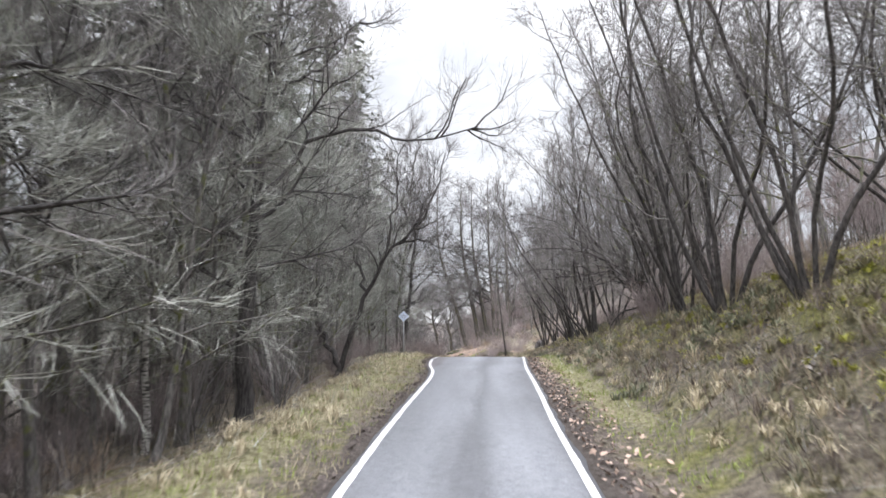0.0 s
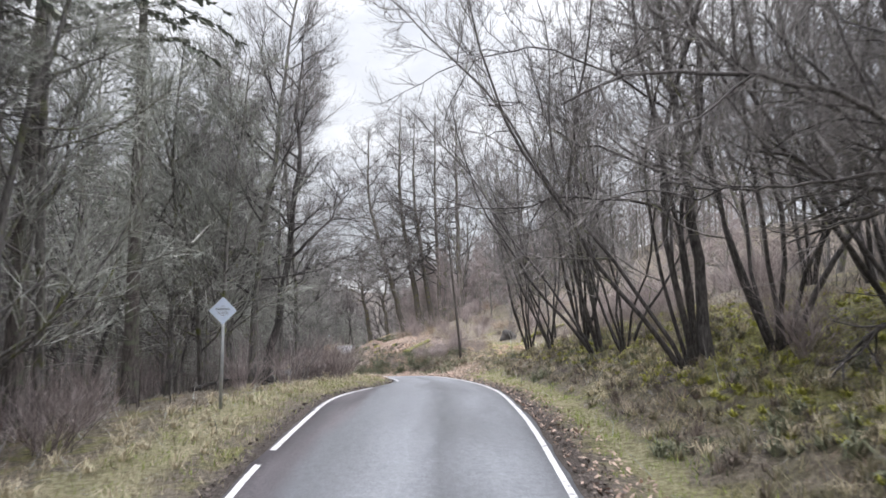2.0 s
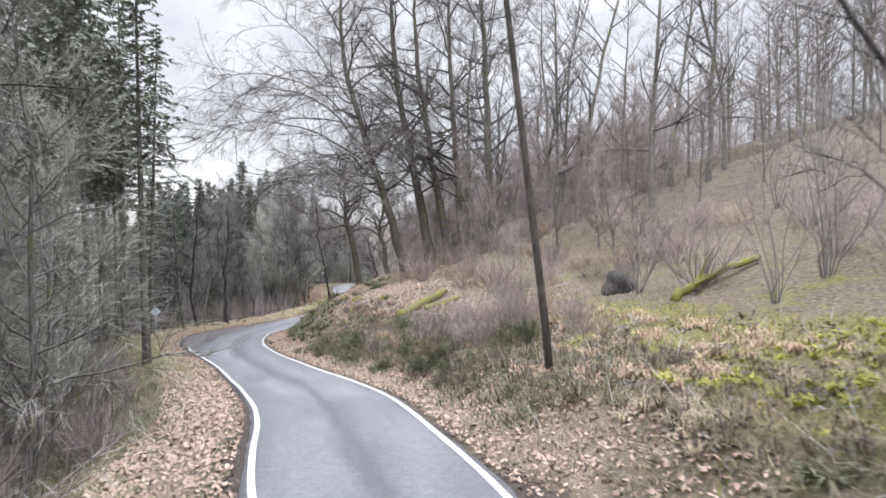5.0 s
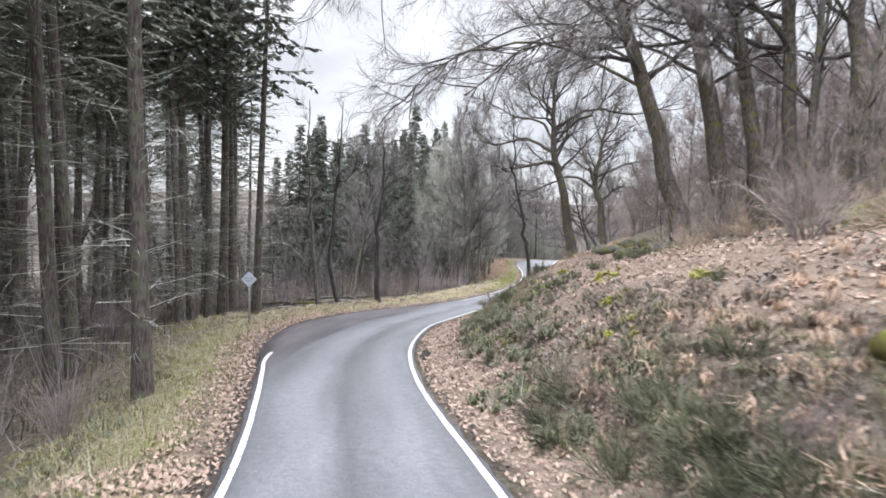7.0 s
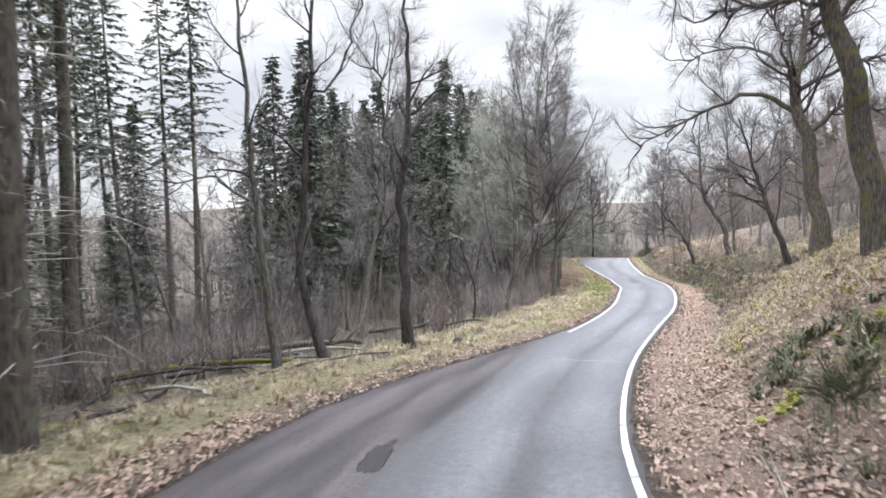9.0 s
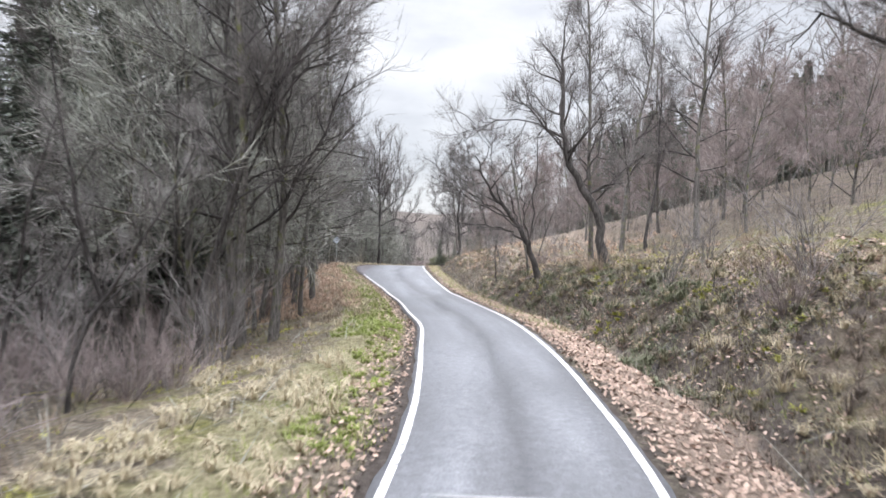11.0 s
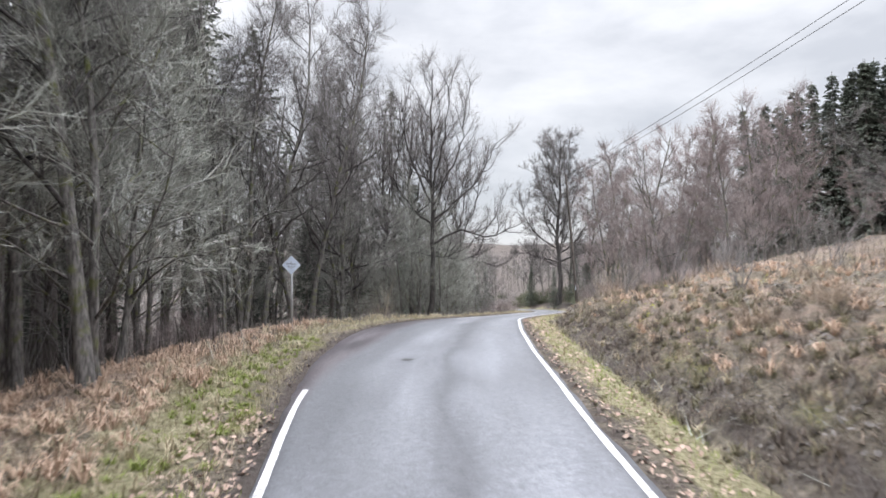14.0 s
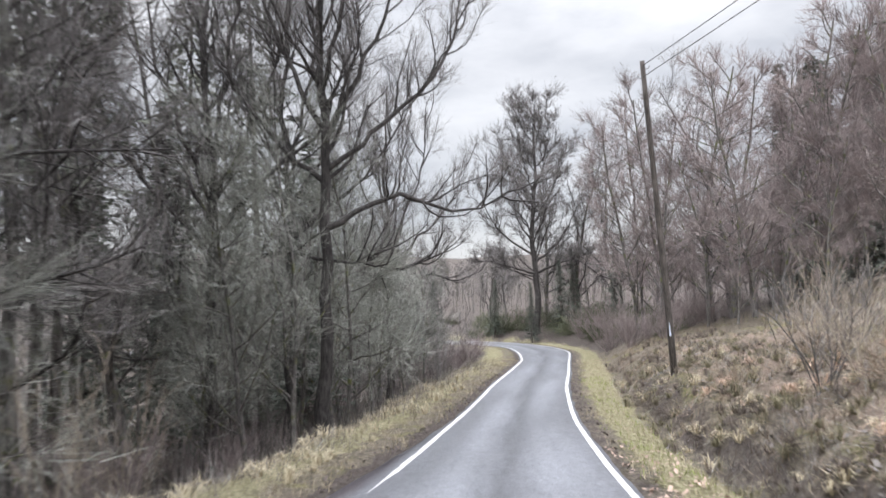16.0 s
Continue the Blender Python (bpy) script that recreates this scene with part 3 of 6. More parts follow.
# dark gaps among the right bank's tussocks: shade painted with the mud colour
zone[:, 2] = np.maximum(zone[:, 2], 0.62 * band(gr, 1.8, 6.0, 0.8) * stretch_of(gs, 126, 160) + 0.5 * band(gr, 1.9, 4.5, 0.8) * stretch_of(gs, -60, 62) + 0.6 * band(gr, 1.2, 4.5, 0.8) * stretch_of(gs, 60, 88))
zone[:, 1] *= 1 - 0.8 * np.clip((gs - 214) / 10, 0, 1)
zone[:, 1] *= 1 - 0.7 * band(gr, 2.5, 14.0, 1.0) * stretch_of(gs, 56, 73)
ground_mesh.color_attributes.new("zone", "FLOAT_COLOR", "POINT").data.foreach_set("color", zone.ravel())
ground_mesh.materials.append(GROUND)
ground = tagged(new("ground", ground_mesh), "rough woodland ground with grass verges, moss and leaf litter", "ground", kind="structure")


# ---- the road and its paint ----
def ribbon(name, s0, s1, lo, hi, lift, mat, across=1, thick=0.0, crown=0.0, wobble=0.0):
    """A strip along the road between the offsets lo and hi (arrays along the axis)."""
    pick = np.where((axis_s >= s0) & (axis_s <= s1))[0]
    rnd = np.random.RandomState(int(abs(s0) * 7 + len(name)))
    verts, lane, mud = [], [], []
    for i in pick:
        a, b = lo[i] + wobble * rnd.uniform(-1, 1), hi[i] + wobble * rnd.uniform(-1, 1)
        for k in range(across + 1):
            u = k / across
            off = a + (b - a) * u
            z = axis[i, 2] + lift + crown * (1 - (2 * u - 1)**2)
            verts.append((axis[i, 0] + leftward[i, 0] * off, axis[i, 1] + leftward[i, 1] * off, z))
            run = (off - right_line[i]) / max(0.5, min(left_line[i], 1.75) - right_line[i])
            lane.append((1 - run, axis_s[i]))
            mud.append(float(np.clip(max((run - 0.97) * 3.6, (-run - 0.0) * 2.0), 0, 1)))
    w = across + 1
    quads = [(r * w + k, r * w + k + 1, (r + 1) * w + k + 1, (r + 1) * w + k) for r in range(len(pick) - 1) for k in range(across)]
    if thick:
        top = len(verts)
        verts += [(x, y, z - thick) for x, y, z in verts]
        lane, mud = lane * 2, mud * 2
        edge = [r * w for r in range(len(pick))]
        for e0, flip in ((edge, False), ([q + across for q in edge], True)):
            for p, q in zip(e0, e0[1:]):
                quads.append((p, q, q + top, p + top) if not flip else (q, p, p + top, q + top))
    me = bpy.data.meshes.new(name)
    me.from_pydata(verts, [], [q[::-1] for q in quads])
    uv = me.uv_layers.new(name="lane")
    index = np.empty(len(me.loops), int)
    me.loops.foreach_get("vertex_index", index)
    uv.data.foreach_set("uv", np.array(lane, np.float32)[index].ravel())
    me.attributes.new("mud", "FLOAT", "POINT").data.foreach_set("value", np.array(mud, np.float32))
    me.materials.append(mat)
    me.polygons.foreach_set("use_smooth", [True] * len(me.polygons))
    me.update()
    return new(name, me)


tagged(ribbon("road", -58, 300, right_tar, left_tar, 0.0, ASPHALT, across=14, thick=0.12, crown=0.02, wobble=0.035),
       "narrow worn grey asphalt lane with dark middle and muddy passing bays", "road", kind="structure")
for name, s0, s1, line in (("right_edge_line", -58, 300, right_line), ("left_edge_line", -58, 34.2, left_line), ("left_edge_line", 34.9, 47.5, left_line),
                           ("left_edge_line", 52.5, 92.5, left_line), ("left_edge_line", 119.5, 172.3, left_line), ("left_edge_line", 192.5, 300, left_line)):
    tagged(ribbon(name, s0, s1, line - 0.055, line + 0.055, 0.008, PAINT, wobble=0.006), "worn white painted edge line on asphalt", "road marking", kind="structure")

# ---- trees ----
def grown(rnd, p, way, length, steps, wander, rise):
    pts, way = [p.copy()], way.normalized()
    for _ in range(steps):
        way = (way + Vector((rnd.gauss(0, wander), rnd.gauss(0, wander), rnd.gauss(0, wander) + rise))).normalized()
        pts.append(pts[-1] + way * (length / steps))
    return pts


def on_line(pts, f):
    g = f * (len(pts) - 1)
    i = min(int(g), len(pts) - 2)
    return pts[i].lerp(pts[i + 1], g - i), (pts[i + 1] - pts[i]).normalized()


def sideways(rnd, way, angle):
    """A direction at that angle from way, turned at random about it."""
    side = way.cross(Vector((rnd.gauss(0, 1), rnd.gauss(0, 1), rnd.gauss(0, 1)))).normalized()
    return way * math.cos(angle) + side * math.sin(angle)


def fine_twigs(rnd, geo, pts, count, length, r, rise=0.25):
    for _ in range(count):
        p, w = on_line(pts, rnd.uniform(0.25, 1.0))
        d = (sideways(rnd, w, rnd.uniform(0.3, 0.95)) + Vector((0, 0, rise * 0.7))).normalized()
        geo.sprig(rnd, p, d, length * rnd.uniform(0.6, 1.5), r, 4 if r < 0.0075 else 3, rise)


def crown_mesh(limb, twig, limb_mat, twig_mat):
    """One mesh of the boughs too fine to tell apart and their twigs, in two materials."""
    me = bpy.data.meshes.new("crown")
    off = len(limb.v)
    me.from_pydata([tuple(p) for p in limb.v] + [tuple(p) for p in twig.v], [], limb.f + [tuple(i + off for i in f) for f in twig.f])
    me.materials.append(limb_mat)
    me.materials.append(twig_mat)
    me.polygons.foreach_set("material_index", [0] * len(limb.f) + [1] * len(twig.f))
    me.polygons.foreach_set("use_smooth", [True] * len(me.polygons))
    me.update()
    return me


def clothe(rnd, limb, twig, lp, ln, br, subs, twigs, crook, rise, twig_r, droop=0.0):
    """Side branches and twigs along a limb."""
    fine_twigs(rnd, twig, lp[len(lp) // 2:], twigs, 0.7, twig_r)
    for q in range(subs):
        p2, w2 = on_line(lp, rnd.uniform(0.2, 0.97))
        d2 = sideways(rnd, w2, rnd.uniform(0.5, 1.0)) - Vector((0, 0, droop))
        l2 = ln * rnd.uniform(0.2, 0.46)
        sp = grown(rnd, p2, d2, l2, 2, crook, rise)
        limb.tube(sp, [max(0.006, br * 0.34) * (1 - 0.75 * i / 2) + 0.002 for i in range(3)], 3)
        fine_twigs(rnd, twig, sp, twigs, 0.5 + 0.28 * l2, twig_r, 0.25 - 1.6 * droop)


def deciduous(name, seed, h, r, stems=1, lean=0.05, first=0.3, limbs=18, reach=0.34, subs=6, twigs=6, droop=0.0, wander=0.07, rise=0.1,
              angle=(0.6, 1.15), bark_mat=None, limb_mat=None, twig_mat=None, twig_r=0.0062, label="", splay=0.25, crook=0.16, sides=8, pull=(0, 0), light=False):
    """A bare winter tree: tapered trunk or stems, limbs and fine twigs. pull: the way in which its stems lean."""
    rnd = random.Random(seed)
    branch, twig = Geo(), Geo()
    root = new(name)
    for k in range(stems):
        a = 2 * math.pi * k / stems + rnd.uniform(-0.5, 0.5)
        tilt = (splay * rnd.uniform(0.4, 1.3) if stems > 1 else lean)
        way = Vector((math.cos(a) * tilt + pull[0], math.sin(a) * tilt + pull[1], 1))
        foot = Vector((math.cos(a), math.sin(a), 0)) * (r * 1.3 * (stems > 1)) + Vector((0, 0, -0.3))
        hh, rr = h * rnd.uniform(0.72, 1.0) if stems > 1 else h, r * rnd.uniform(0.55, 1.0) if stems > 1 else r
        pts = grown(rnd, foot, way, hh, 12, wander, 0.035 if stems == 1 else 0.055)
        trunk = Geo()
        trunk.tube(pts, [rr * (1.4 if i == 0 else 1.08 if i == 1 else 1.0) * (1 - 0.93 * (i / 12)**1.1) + (0.022 if light else 0.01) for i in range(13)], sides if stems == 1 else 6)
        part("trunk" if stems == 1 else "stem", trunk, bark_mat or BARK_GREY, root)
        fine_twigs(rnd, twig, pts[9:], twigs, 0.7, twig_r)
        n = max(4, int(limbs / stems**0.6))
        for j in range(n):
            f = first + (0.98 - first) * (j + rnd.uniform(0, 0.9)) / n
            p, w = on_line(pts, f)
            ln = h * reach * (1 - 0.62 * (f - first) / (1 - first)) * rnd.uniform(0.6, 1.15)
            d = (sideways(rnd, w, rnd.uniform(*angle)) + Vector((0, 0, -droop))).normalized()
            br = max(0.012, min(rr * (1 - 0.9 * f) * 0.5, 0.012 * ln + 0.01))
            k = 3 if light else 5
            lp = grown(rnd, p, d, ln, k, crook, rise)
            branch.tube(lp, [br * (1 - 0.85 * i / k) + (0.014 if light else 0.005) for i in range(k + 1)], 3 if light else 4)
            clothe(rnd, branch, twig, lp, ln, br, subs, twigs, crook, rise, twig_r, droop * 0.5)
    tagged(part("crown", crown_mesh(branch, twig, limb_mat or BARK_DARK, twig_mat or TWIG), None, root), kind="stuff")
    return tagged(root, label, "tree")


def bent(rnd, pts, n, shake):
    """A smooth line of n steps through the points, a little crooked."""
    line = spline(np.array(pts, float), 0.2)
    run = np.concatenate([[0], np.cumsum(np.linalg.norm(np.diff(line, axis=0), axis=1))])
    at = np.linspace(0, run[-1], n + 1)
    out = [Vector([np.interp(q, run, line[:, k]) for k in range(3)]) for q in at]
    return [out[0]] + [p + Vector((rnd.gauss(0, shake), rnd.gauss(0, shake), rnd.gauss(0, shake * 0.6))) for p in out[1:]]


def shaped_tree(name, seed, x, y, spine, r, limbs, more=12, first=0.35, reach=3.0, subs=9, twigs=7, bark_mat=None, limb_mat=None, twig_mat=None, label="", crook=0.17,
                rise=0.08, droop=0.0, shake=0.06, twig_r=0.005, stout=0.5):
    """A tree of its own shape: the spine's points, and main limbs from a share of its height through given points, over its foot."""
    rnd = random.Random(seed)
    root = new(name)
    root.matrix_basis = pose(x, y, height(x, y) - 0.05)
    trunk, branch, twig = Geo(), Geo(), Geo()
    pts = bent(rnd, spine, 18, shake)
    pts[0] = pts[0] - Vector((0, 0, 0.3))
    size = [r * (1.55 if i == 0 else 1.15 if i == 1 else 1.0) * (1 - 0.9 * (i / 18)**1.15) + 0.01 for i in range(19)]
    trunk.tube(pts, size, 12)
    part("trunk", trunk, bark_mat or BARK_MOSSY, root)
    for f, *via in limbs:
        p, w = on_line(pts, f)
        br = max(0.03, size[int(f * 18)] * stout)
        lp = bent(rnd, [p, *via], 12, shake * 1.3)
        lp[0] = p
        ln = sum((b - a).length for a, b in zip(lp, lp[1:]))
        g = Geo()
        g.tube(lp, [br * (1 - 0.86 * i / 12) + 0.006 for i in range(13)], 8)
        part("limb", g, limb_mat or bark_mat or BARK_MOSSY, root)
        for k in range(int(subs * 1.3)):
            q, w2 = on_line(lp, rnd.uniform(0.25, 1.0))
            l2 = ln * rnd.uniform(0.16, 0.36)
            sp = grown(rnd, q, sideways(rnd, w2, rnd.uniform(0.4, 1.0)), l2, 5, crook, rise)
            branch.tube(sp, [br * 0.34 * (1 - 0.8 * i / 5) + 0.005 for i in range(6)], 4)
            clothe(rnd, branch, twig, sp, l2, br * 0.3, 4, twigs, crook, rise, twig_r, droop)
    for k in range(more):
        f = first + (0.98 - first) * (k + rnd.random()) / more
        p, w = on_line(pts, f)
        ln = reach * (1.1 - 0.6 * (f - first)) * rnd.uniform(0.6, 1.2)
        br = min(size[int(f * 18)] * 0.5, 0.015 * ln + 0.02)
        lp = grown(rnd, p, sideways(rnd, w, rnd.uniform(0.6, 1.2)) - Vector((0, 0, droop)), ln, 6, crook, rise)
        branch.tube(lp, [br * (1 - 0.85 * i / 6) + 0.005 for i in range(7)], 5)
        clothe(rnd, branch, twig, lp, ln, br, subs, twigs, crook, rise, twig_r, droop)
    tagged(part("crown", crown_mesh(branch, twig, limb_mat or BARK_DARK, twig_mat or TWIG), None, root), kind="stuff")
    return tagged(root, label, "tree")


def conifer(name, seed, h, r, bare, width, boughs, needle_mat, label, dead=14, density=7, spray=(0.28, 0.62)):
    """A spruce or pine: straight trunk, dead stubs below, drooping boughs with needle sprays above."""
    rnd = random.Random(seed)
    trunk, bough, needles, stubs = Geo(), Geo(), Geo(), Geo()
    pts = grown(rnd, Vector((0, 0, -0.25)), Vector((rnd.gauss(0, 0.015), rnd.gauss(0, 0.015), 1)), h, 10, 0.008, 0.02)
    trunk.tube(pts, [r * (1.3 if i == 0 else 1) * (1 - 0.95 * i / 10) + 0.01 for i in range(11)], 9)
    for _ in range(dead):
        p, w = on_line(pts, rnd.uniform(0.06, max(0.1, bare)))
        d = sideways(rnd, w, rnd.uniform(1.2, 1.7))
        stubs.sprig(rnd, p, d, rnd.uniform(0.7, 2.6), 0.011, 3, rnd.uniform(-0.5, 0.1))
    for k in range(boughs):
        f = bare + (0.985 - bare) * (k + rnd.random()) / boughs
        p, w = on_line(pts, f)
        a = k * 2.39996 + rnd.uniform(-0.9, 0.9)
        ln = (width * (1 - ((f - bare) / (1 - bare))**1.15) + 0.25) * rnd.uniform(0.45, 1.15)
        d = Vector((math.cos(a), math.sin(a), rnd.uniform(-0.35, 0.4)))
        bp = grown(rnd, p, d, ln, 4, 0.05, -0.06)
        bough.tube(bp, [0.02 * (1 - 0.7 * i / 4) for i in range(5)], 3)
        for _ in range(int(density * (1 + ln))):
            q, w2 = on_line(bp, rnd.uniform(0.12, 1.0))
            side = w2.cross(Vector((0, 0, 1))).normalized()
            out = (w2 * rnd.uniform(0.3, 0.9) + side * rnd.choice((-1, 1)) * rnd.uniform(0.2, 0.9) + Vector((0, 0, rnd.uniform(-0.55, 0.12)))).normalized()
            s = rnd.uniform(*spray)
            needles.blade(q, q + out * s, out.cross(Vector((rnd.gauss(0, 0.5), rnd.gauss(0, 0.5), 1))).normalized(), s * rnd.uniform(0.14, 0.26))
    root = new(name)
    part("trunk", trunk, BARK_PINE, root)
    if dead:
        tagged(part("dead_wood", stubs, TWIG_LICHEN, root), kind="stuff")
    tagged(part("crown", crown_mesh(bough, needles, BARK_DARK, needle_mat), None, root), kind="stuff")
    return tagged(root, label, "tree")


def shrub(name, seed, h, spread, stems, twigs, mat, label, category="bush", r=0.012, arch=0.0):
    """A thicket of thin stems with twigs."""
    rnd = random.Random(seed)
    stem, twig = Geo(), Geo()
    for _ in range(stems):
        a = rnd.uniform(0, 6.283)
        d = Vector((math.cos(a) * spread * rnd.uniform(0.1, 1), math.sin(a) * spread * rnd.uniform(0.1, 1), 1))
        foot = Vector((math.cos(a), math.sin(a), 0)) * rnd.uniform(0, 0.25 * spread) + Vector((0, 0, -0.1))
        pts = grown(rnd, foot, d, h * rnd.uniform(0.45, 1.1), 5, 0.13, -arch)
        stem.tube(pts, [r * (1 - 0.8 * i / 5) + 0.002 for i in range(6)], 3)
        fine_twigs(rnd, twig, pts, twigs, 0.32 * h**0.6, r * 0.42, 0.15)
    root = new(name)
    tagged(part("stem_tangle", stem, mat, root), kind="stuff")
    tagged(part("twig_tangle", twig, mat, root), kind="stuff")
    return tagged(root, label, category)


KINDS = {}


def kind(key, thing):
    """Keeps a first of its kind; it is moved to its own place at its first use."""
    KINDS[key] = [thing, False]


def plant(key, x, y, turn=0.0, size=1.0, lean=(0, 0), label="", sink=0.08, group=""):
    thing, used = KINDS[key]
    m = standing(x, y, turn, size, sink, lean)
    if used:
        thing = copy_thing(thing, m @ Matrix.Diagonal((*(1 / v for v in thing.scale), 1)))
    else:
        thing.matrix_basis = m
        KINDS[key][1] = True
    if label:
        tagged(thing, label)
    return tagged(thing, group=group)


for i in range(4):
    kind(f"tall{i}", deciduous("bare_tree", 11 + i, 17, 0.125, limbs=30, first=0.2, reach=0.25, subs=9, twigs=10, label="tall bare tree with grey mossy trunk and fine twigs"))
for i in range(3):
    kind(f"wide{i}", deciduous("broad_bare_tree", 31 + i, 15, 0.17, limbs=26, first=0.16, reach=0.38, subs=9, twigs=8, crook=0.2, rise=0.16, label="broad bare oak with spreading limbs and dense twigs"))
for i in range(3):
    kind(f"thin{i}", deciduous("young_tree", 51 + i, 11, 0.08, limbs=15, first=0.28, reach=0.2, subs=5, twigs=7, wander=0.08, bark_mat=BARK_DARK, label="thin dark young tree with few bare branches"))
for i in range(4):
    kind(f"clump{i}", deciduous("multi_stem_tree", 71 + i, 13, 0.062, stems=7, limbs=40, first=0.22, reach=0.2, subs=5, twigs=5, limb_mat=BARK_GREY, splay=0.28, wander=0.11, bark_mat=BARK_DARK,
                                pull=(-0.3, -0.05), label="dark multi-stemmed alder clump, bare of leaves"))
for i in range(2):
    kind(f"birch{i}", deciduous("birch_tree", 91 + i, 13, 0.075, limbs=18, first=0.3, reach=0.18, subs=5, twigs=8, bark_mat=BARK_BIRCH, droop=0.1, label="slender birch with peeling white bark"))
for i in range(3):
    kind(f"pine{i}", conifer("plantation_spruce", 111 + i, 24, 0.21, 0.46, 2.9, 120, NEEDLE_GREY, "tall plantation spruce with bare lower trunk", dead=130, density=13, spray=(0.18, 0.42)))
for i in range(3):
    kind(f"spruce{i}", conifer("spruce_tree", 131 + i, 18, 0.18, 0.08, (2.9, 3.7, 3.2)[i], (340, 420, 360)[i], NEEDLE, "dark green pointed spruce with drooping boughs", dead=4, density=16, spray=(0.14, 0.36)))
kind("hill_spruce", conifer("hill_spruce", 137, 18, 0.18, 0.05, 2.3, 300, NEEDLE, "dark pointed spruce on the hill", dead=0, density=15, spray=(0.18, 0.42)))
for i in range(2):
    kind(f"limey{i}", deciduous("lichened_tree", 151 + i, 10, 0.075, limbs=24, first=0.14, reach=0.36, subs=7, twigs=9, droop=0.18, bark_mat=BARK_GREY, limb_mat=BARK_GREY, twig_r=0.0075, twig_mat=TWIG_LICHEN, label="small tree with lichen-grey drooping twigs"))
for i in range(3):
    kind(f"bush{i}", shrub("undergrowth_bush", 171 + i, 1.9, 0.75, 30, 10, TWIG_RED, "leafless tangle of brown undergrowth stems"))
for i in range(3):
    kind(f"bramble{i}", shrub("bramble_bush", 181 + i, 1.0, 1.3, 34, 9, BRACKEN, "low tangle of dead bracken and brambles", arch=0.12))
for i in range(2):
    kind(f"dark_bramble{i}", shrub("dark_bramble", 196 + i, 0.8, 1.5, 38, 9, SCRUB_DARK, "low dark tangle of brambles and dead stalks on the bank", arch=0.16, r=0.009))
for i in range(2):
    kind(f"evergreen{i}", shrub("evergreen_bush", 186 + i, 0.7, 1.1, 40, 14, EVERGREEN, "low dark evergreen undergrowth", arch=0.1, r=0.016))
for i in range(3):
    kind(f"back{i}", deciduous("woodland_tree", 211 + i, 17, 0.14, limbs=17, first=0.2, reach=0.28, subs=4, twigs=6, twig_r=0.011, sides=5, light=True, label="grey bare woodland tree among many"))
for i in range(3):
    kind(f"hill{i}", deciduous("hillside_birch", 221 + i, 10, 0.07, limbs=24, first=0.12, reach=0.3, subs=6, twigs=9, twig_r=0.0085, sides=5, light=True, twig_mat=TWIG_RED, limb_mat=BARK_GREY,
                               label="small purple-grey leafless birch on the hillside"))
kind("pale_sapling", shrub("pale_saplings", 191, 2.8, 0.5, 10, 8, STEM_PALE, "cluster of pale leafless saplings"))
for i in range(2):
    kind(f"sapling{i}", shrub("dark_saplings", 192 + i, 4.0, 0.3, 9, 12, TWIG, "cluster of thin dark saplings", r=0.018))

rnd = random.Random(5)


def scatter(keys, s0, s1, e0, e1, side, count, size=(0.8, 1.15), gap=1.6, lean=3, group="", kept=[]):
    """Plants in a belt beside the road, never closer together than gap."""
    tries = made = 0
    while made < count and tries < count * 30:
        tries += 1
        s, e = rnd.uniform(s0, s1), rnd.uniform(e0, e1)
        i = int(np.clip(round((s - axis_s[0]) / 0.5), 0, len(axis) - 1))
        x, y = beside(s, left_tar[i] + e if side > 0 else right_tar[i] - e)
        if not clear_of_road(x, y, e0 * 0.85) or any((x - a)**2 + (y - b)**2 < min(gap, g)**2 for a, b, g in kept):
            continue
        kept.append((x, y, gap))
        plant(rnd.choice(keys), x, y, rnd.uniform(0, 360) if not keys[0].startswith("clump") else rnd.uniform(-35, 35), rnd.uniform(*size), (rnd.gauss(0, lean), rnd.gauss(0, lean)), group=group)
        made += 1


# ---- single trees, in order along the road ----
L_OAK = "old mossy oak with twisting limbs on the bank"
shaped_tree("overhanging_tree", 1, -4.85, 15.6, [(0, 0, 0), (0.1, 0, 3), (0.15, 0, 5.2), (0.4, 0.2, 9), (0.8, 0.5, 14)], 0.17,
            [(0.37, (1.3, 0.1, 6.9), (2.6, 0.3, 7.5), (3.9, 0.4, 7.2), (5.8, 0.3, 7.5)), (0.5, (-1.5, 0.5, 8.0), (-3.0, 0.5, 9.5)), (0.6, (1.6, 1.0, 9.5), (2.8, 1.5, 11.5))],
            bark_mat=BARK_DARK, label="dark bare tree with long limb reaching over the lane", more=14, reach=2.6)
shaped_tree("leaning_tree", 2, -4.2, 24.5, [(0, 0, 0), (0.9, 0, 2.1), (2.05, 0, 4.75), (2.9, 0, 5.6), (3.5, 0, 6.3), (4.0, 0.1, 7.3), (4.3, 0.2, 8.8)], 0.095,
            [(0.55, (2.6, 0.1, 5.2), (3.5, 0.2, 5.35), (4.5, 0.3, 4.9)), (0.52, (2.2, 0.1, 6.0), (2.4, 0.2, 7.4), (2.3, 0.2, 9.2)), (0.36, (1.0, 0.3, 4.2), (0.2, 0.4, 6.4)), (0.05, (-0.5, 0.2, 2.0), (-1.0, 0.3, 4.2))],
            bark_mat=BARK_DARK, label="thin dark tree leaning towards the lane", more=14, first=0.4, reach=1.7, stout=0.75)
